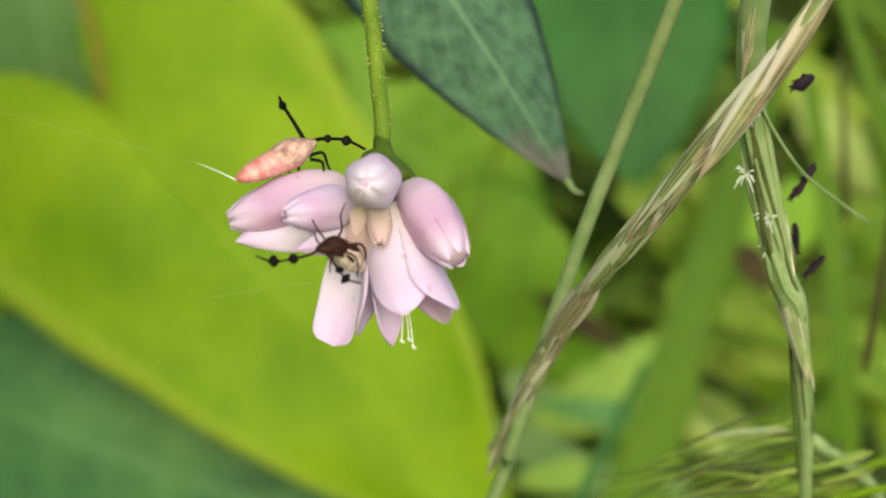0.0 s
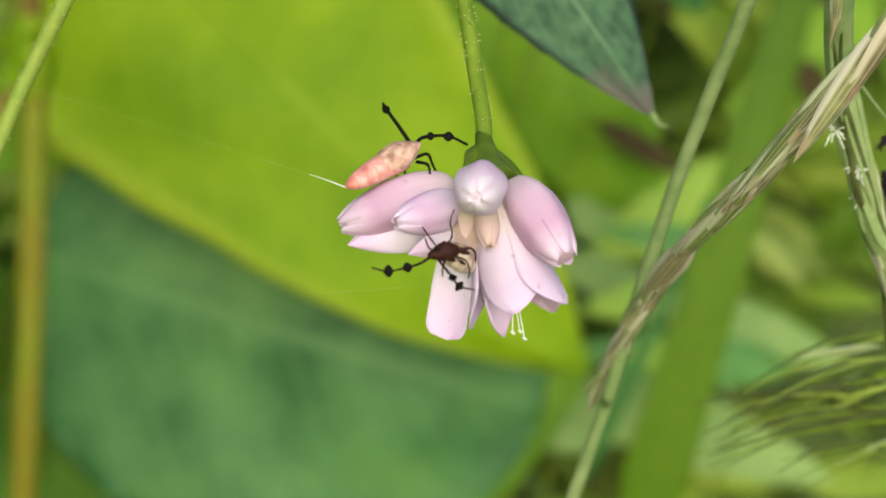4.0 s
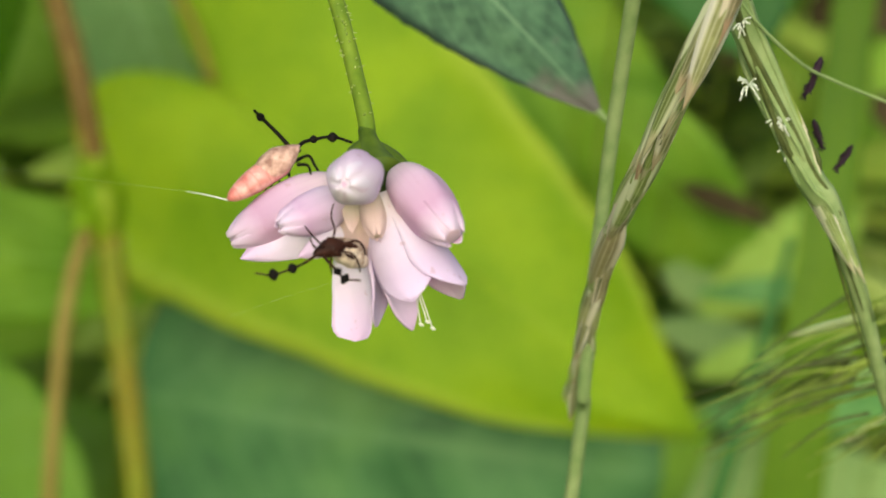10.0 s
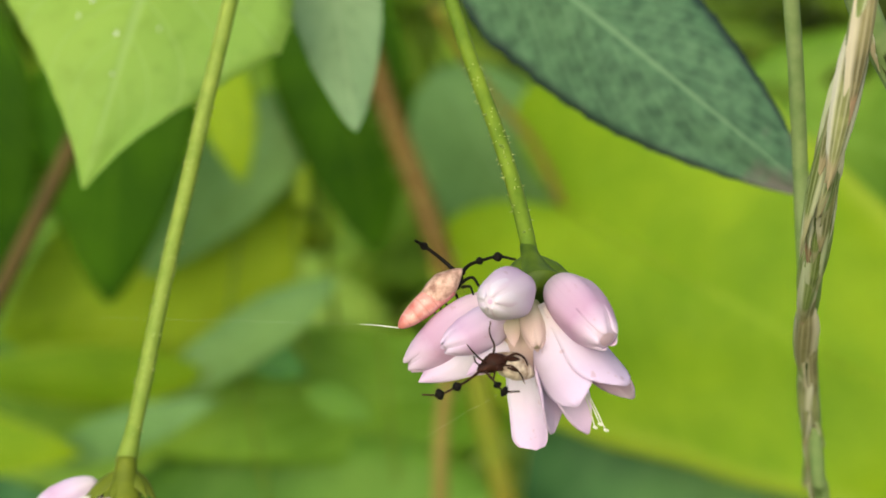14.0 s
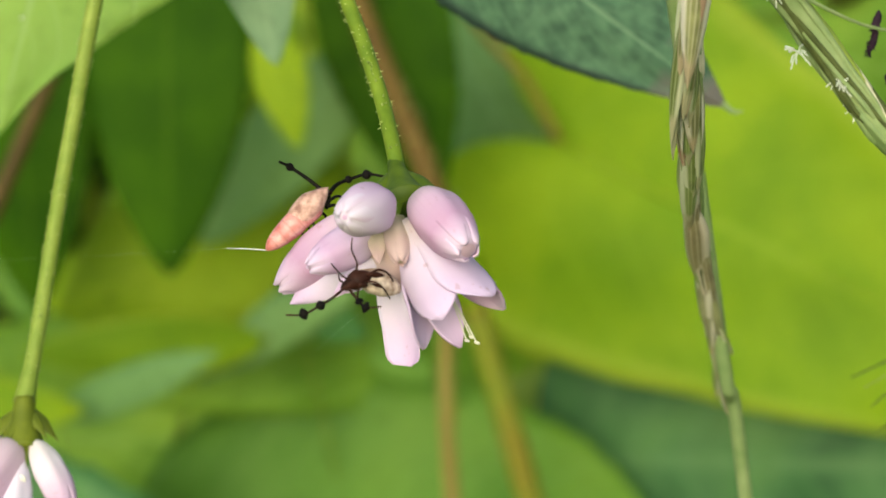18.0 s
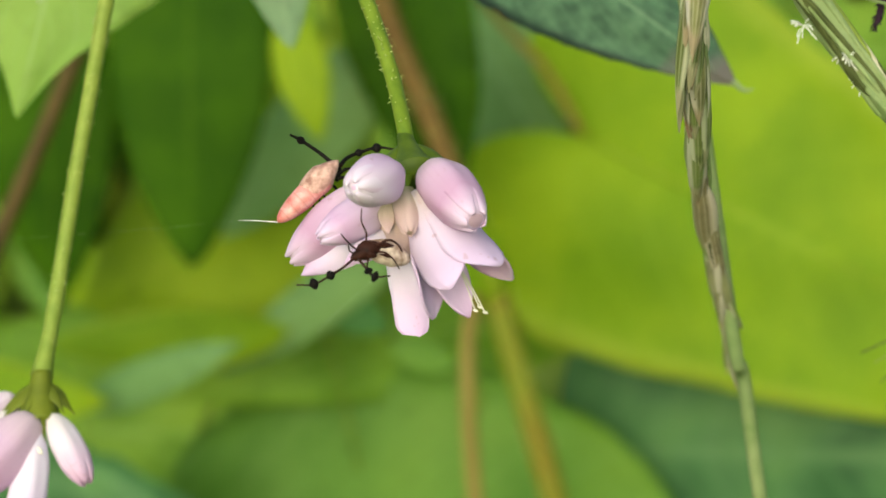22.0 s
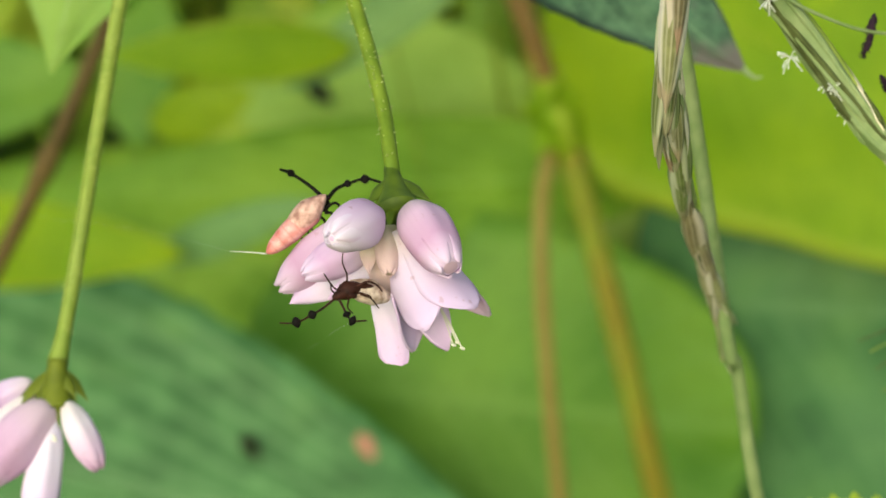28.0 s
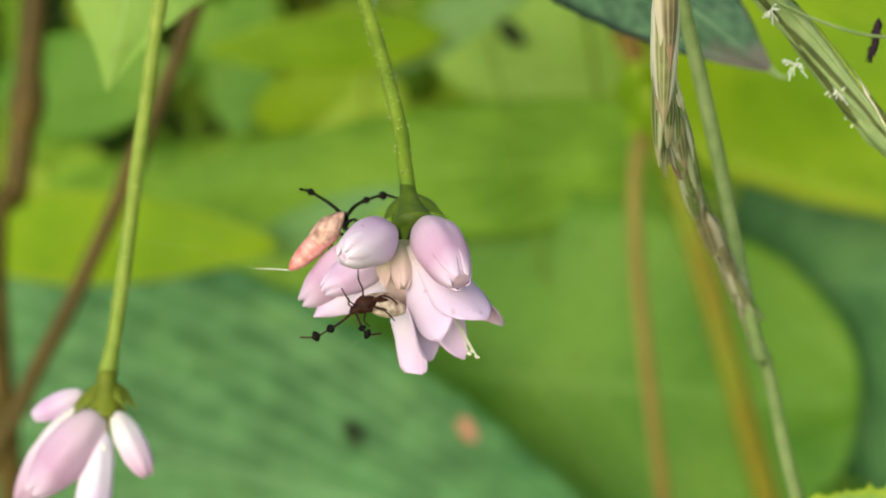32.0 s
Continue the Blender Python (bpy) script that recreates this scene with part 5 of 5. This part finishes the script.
def hanging_anther(root, p, seed):
    """A feathery white tuft: fine pale threads that fan out from one point."""
    rng = random.Random(seed)
    for k in range(16):
        q = (p[0] + rng.uniform(-0.85, 0.55), p[1] - rng.uniform(0.0, 0.7), p[2] + rng.uniform(-0.9, 0.6))
        m = ((p[0] + q[0]) / 2 + rng.uniform(-0.1, 0.1), (p[1] + q[1]) / 2, (p[2] + q[2]) / 2 + 0.12)
        part("anther", tube(bmesh.new(), [local(root, p), local(root, m), local(root, q)], lambda v: (0.03 + 0.02 * v) * MM, 5, 5), SPECK, root, "whitish anther")


for k, p in enumerate(((28.3, 13.0, 3.2), (25.0, 12.2, 7.0), (27.3, 12.6, 5.0), (23.8, 11.9, 10.6))):
    hanging_anther(spike2, p, k)


def stigma(root, p, q, seed, r=0.24):
    """A dark feathery stigma: a spindle furred with short hairs."""
    rng = random.Random(seed)
    a, b = local(root, p), local(root, q)
    s = part("stigma", turned(bmesh.new(), a, b, lambda v: r * MM * (math.sin(math.pi * (0.05 + 0.9 * v)) ** 0.8), 10, 14, rough=0.5, seed=seed), STIGMA, root)
    d = (b - a).normalized()
    e1 = d.orthogonal().normalized()
    e2 = d.cross(e1)
    for k in range(44):
        v, t = rng.random(), rng.uniform(0, 6.28)
        n = e1 * math.cos(t) + e2 * math.sin(t)
        c = a.lerp(b, v) + n * r * 0.6 * MM * math.sin(math.pi * v)
        part("hair", tube(bmesh.new(), [c, c + (n * 0.7 + d * 0.8) * rng.uniform(0.2, 0.34) * MM], 0.035 * MM, 4, 2), STIGMA, s)


stigma(spike2, (28.8, 16.0, 13.4), (27.8, 16.1, 12.3), 3, 0.42)
stigma(spike2, (30.35, 15.0, 8.5), (29.95, 14.9, 7.1), 1)
stigma(spike2, (30.2, 15.0, 7.4), (29.55, 14.9, 6.0), 4, 0.2)
stigma(spike2, (30.6, 15.4, 4.6), (31.4, 15.4, 2.9), 2, 0.22)
stigma(spike2, (33.7, 16.2, 3.0), (32.9, 16.2, 1.4), 5, 0.2)
stalk(spike2, "branch", [(22.0, 11.0, 13.5), (24.8, 11.8, 10.7), (28.6, 13.6, 8.2), (31.6, 15.2, 7.0), (36.0, 16.5, 5.6)], 0.11 * MM, GRASS_GREEN, "fine side branch", 6, 24)


awns = thing("seed_head", (40.0, 32.0, -18.0), "feathery green grass seed head with fine dark awns", "grass")
rng = random.Random(21)
for k in range(46):
    b = (48.5 + rng.uniform(-6, 7), 32 + rng.uniform(-3, 3), -13.6 + rng.uniform(-6.5, 2.0))
    e = (b[0] - rng.uniform(6, 13), b[1] + rng.uniform(-1, 1), b[2] - rng.uniform(3.0, 7.0))
    m = ((b[0] + e[0]) / 2, (b[1] + e[1]) / 2, (b[2] + e[2]) / 2 + rng.uniform(0.3, 1.0))
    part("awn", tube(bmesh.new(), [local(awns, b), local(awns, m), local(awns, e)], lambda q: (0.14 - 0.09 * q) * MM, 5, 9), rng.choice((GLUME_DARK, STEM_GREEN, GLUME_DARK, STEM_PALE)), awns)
for k in range(24):
    b = (50.5 + rng.uniform(-6, 8), 32.5 + rng.uniform(-2, 3), -14.0 + rng.uniform(-6.5, 2.0))
    e = (b[0] - rng.uniform(4, 7), b[1] + rng.uniform(-0.6, 0.6), b[2] - rng.uniform(1.6, 3.6))
    part("glume", shell(bmesh.new(), local(awns, b), local(awns, e), (0.3, 0.3, 1), rng.uniform(0.16, 0.3) * MM, 0.1 * MM, SHAPES["lance"], -0.5, 0.05, 4, 8, 0.1, 0.2, k), rng.choice((GLUME_GREEN, LEAF_LIME, STEM_PALE)), awns, "yellow-green glume")
stalk(awns, "stalk", [(46, 32, -13), (54, 33, -17), (64, 36, -30), (80, 45, -120), (90, 50, -300)], 0.5 * MM, GRASS_GREEN)

# ---- stems of the plant behind ----
vine = thing("climbing_stem", (8.7, 400.0, -104.0), "orange-brown jointed plant stem with a side shoot", "stem")
stalk(vine, "upper_stem", [(-22, 470, -5), (-8.0, 440, -52), (0, 425, -76), (6, 421, -100)], 3.3 * MM, STEM_RUST, "rusty brown upper stem", 12, 24)
stalk(vine, "stem", [(3, 423, -90), (8, 420, -108), (14, 415, -140), (22, 405, -190), (30, 400, -260), (34, 400, -420)], 3.6 * MM, STEM_ORANGE, "", 12, 40)
part("node", turned(bmesh.new(), local(vine, (5, 421, -98)), local(vine, (10, 419, -120)), lambda v: (3.6 + 3.2 * math.sin(math.pi * v)) * MM, 12, 10), LEAF_LIME, vine, "swollen pale green joint")
stalk(vine, "side_shoot", [(6, 418, -114), (1, 415, -132), (-1.5, 410, -170), (-2, 405, -260), (-2, 400, -420)], 2.1 * MM, STEM_TAN, "tan side shoot")
VINE = [(-22, 470, -5), (-8.0, 440, -52), (0, 425, -76), (8, 420, -108), (14, 415, -140), (22, 405, -190), (30, 400, -260)]
rng = random.Random(44)
vp = smooth_line([local(vine, p) for p in VINE], 160)
for k in range(90):
    i = rng.randint(2, 157)
    d = (vp[i + 1] - vp[i]).normalized()
    a = rng.uniform(0, 6.28)
    e = d.orthogonal().normalized()
    n = e * math.cos(a) + d.cross(e) * math.sin(a)
    p = vp[i] + n * 3.4 * MM
    part("bristle", tube(bmesh.new(), [p, p + n * rng.uniform(0.9, 2.0) * MM - d * 0.8 * MM], lambda q: (0.35 - 0.28 * q) * MM, 5, 3), BRISTLE, vine)
for k, (dx, dz, dy) in enumerate(((-9, 6, -2), (8, 9, -3), (-6, -9, -4), (1, 11, -5))):
    b, e = local(vine, (7, 419, -108)), local(vine, (7 + dx, 416 + dy, -108 + dz))
    part("bract", shell(bmesh.new(), b, e, (e - b).cross(Vector((0, -1, 0.2))), 3.6 * MM, 0.4 * MM, SHAPES["acum"], -0.2, 0.1, 6, 8, 0.1, 0.1, k), LEAF_LIME, vine, "pale green sheath lobe")
brown = thing("brown_stem", (-70, 205, -45), "dark brown slanting stem", "stem")
stalk(brown, "stem", [(-42, 228, 8), (-63.1, 212.8, -30.5), (-75, 203.8, -50.8), (-86.5, 195.7, -68.4), (-96.7, 189, -82.7), (-128, 171, -131), (-250, 100, -330)], 1.5 * MM, STEM_BROWN)
part("node", turned(bmesh.new(), local(brown, (-71.5, 206.4, -45)), local(brown, (-75.5, 203.4, -51.5)), lambda v: (1.5 + 0.35 * math.sin(math.pi * v)) * MM, 10, 8), STEM_BROWN, brown)
red = thing("red_stem", (-136, 339, -69), "thick reddish brown stem in shade", "stem")
stalk(red, "stem", [(-126, 356, -20), (-131.2, 348, -46.8), (-136, 339.2, -68.7), (-140, 332.4, -85.6), (-150, 320, -125), (-180, 300, -420)], 3.2 * MM, STEM_BROWN)
part("node", turned(bmesh.new(), local(red, (-134, 342, -62)), local(red, (-137, 337, -74)), lambda v: (3.2 + 1.2 * math.sin(math.pi * v)) * MM, 10, 8), STEM_BROWN, red)
petiole = thing("leaf_stalk", (41, 477, -88), "thin reddish brown leaf stalk of the lime leaf", "stem")
stalk(petiole, "stem", [(41.1, 477.3, -88), (33.3, 484, -69.6), (21.6, 487.6, -54.5), (6, 473.7, -27.3)], 1.2 * MM, STEM_RED)

# ---- the stem that carries the flower stalks and the nearer leaves ----
carrier = thing("plant_stem", (-95, 70, -420), "green knotweed stem carrying leaves and flower stalks", "stem")
stalk(carrier, "stem", [(-95, 70, -420), (-96, 64, -150), (-84, 58, 0), (-55, 52, 62), (-14, 48, 76), (34, 50, 72), (60, 54, 62)], lambda q: (1.5 - 0.6 * q) * MM, STEM_GREEN, "", 10, 50)
stalk(carrier, "flower_stalk", [(-6, 34, 46), (-8, 41, 60), (-12, 48, 76)], 0.6 * MM, STEM_GREEN, "upper flower stalk")
stalk(carrier, "flower_stalk", [(-10, 33, 36), (-10, 41, 56), (-16, 48, 76)], 0.5 * MM, STEM_PALE, "upper flower stalk")

# ---- low plants all round, on the same ground ----
rng = random.Random(71)
for name, material, count, label in (
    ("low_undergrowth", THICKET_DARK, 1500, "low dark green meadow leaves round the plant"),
    ("meadow_grass", THICKET_MID, 1900, "meadow grass and leaves growing round the plant"),
):
    bm = bmesh.new()
    for n in range(count):
        a, far = rng.uniform(0, 2 * math.pi), 450 + 3300 * rng.random() ** 0.8
        x, y = far * math.cos(a), far * math.sin(a)
        if y > 0 and abs(x) < 0.75 * y + 120 and y < 2100:
            continue
        b = V((x, y, -425))
        length = rng.uniform(90, 240) * MM * (1.25 if y > 2100 else 1.0)
        aim = Vector((rng.uniform(-0.7, 0.7), rng.uniform(-0.7, 0.7), 1)).normalized()
        side = aim.cross(Vector((rng.uniform(-1, 1), rng.uniform(-1, 1), 0.2)))
        shell(bm, b, b + aim * length, side, length * rng.choice((0.03, 0.04, 0.16, 0.22)), 0.0004, SHAPES["oval"], 0.1, 0.12, 2, 5, 0, 0.1, n, 0.15)
    tagged(part(name, bm, material, None), label, "foliage", kind="stuff")

# ---- pale curled end of the lance-shaped leaf ----
curl = bpy.data.objects["lance_leaf"]
part("leaf_tip", tube(bmesh.new(), [local(curl, (24.6, 39.9, -0.6)), local(curl, (25.1, 39.6, -1.1)), local(curl, (25.5, 39.4, -1.25)), local(curl, (25.9, 39.2, -1.15))], lambda q: (0.26 - 0.2 * q) * MM, 7, 12), GRASS_GREEN, curl, "whitish curled leaf tip")

# ---- spider silk ----
silk = thing("silk_thread", (-7.65, 2.22, 1.7), "fine strand of spider silk", "thread", "silk threads")
stalk(silk, "strand", [(-7.6, 2.22, 1.68), (-15.06, 16.66, -1.36), (-26.18, 31.4, -4.22)], 0.0016 * MM, SILK, "", 5)
silk = thing("silk_thread", (-0.5, -4.2, -0.6), "fine strand of spider silk", "thread", "silk threads")
stalk(silk, "strand", [(-0.5, -4.0, -0.7), (-2.6, 1.2, -3.4), (-4.7, 6.6, -6.3)], 0.0016 * MM, SILK, "", 5)


def motions():
    """The bugs and flowers hold still; the wind pushes the dark plant behind sideways, and later lifts it; a low leaf and a far one swing."""
    air = [(0, -26, 4), (11, -26, 2), (12, -24, 2), (13, -19, 2), (14, -16, 6), (14.6, -8, 3), (15.2, 0, 0), (23.5, 0, 0), (24, 0, 5), (24.5, -1, 19), (25, 1, 31), (25.5, 2, 40), (32, 2, 40)]
    low = [(0, -46, 0), (10, -46, 0), (11, -40, 0), (12, -28, 0), (13, -16, 0), (14, -12, 0), (15.2, 0, 0), (32, 2, 0)]
    high = air[:-2] + [(25.5, 2, 46), (26.5, 2, 70), (27.5, 2, 86), (32, 2, 86)]
    far = [(0, -48, -16), (27.5, -48, -16), (28, -36, -14), (28.5, -22, -7), (29, -13, 0), (29.5, -4, 0), (30, 4, 1), (31, 10, 2), (32, 17, 3)]
    for ob in [o for o in scene.objects if o.get("sways")]:
        x, y, z = ob.location
        rows = {1: air, 2: low, 3: high, 4: far}[ob["sways"]]
        walk(ob, [(t, pose(x + dx * MM, y, z + dz * MM)) for t, dx, dz in rows])


motions()
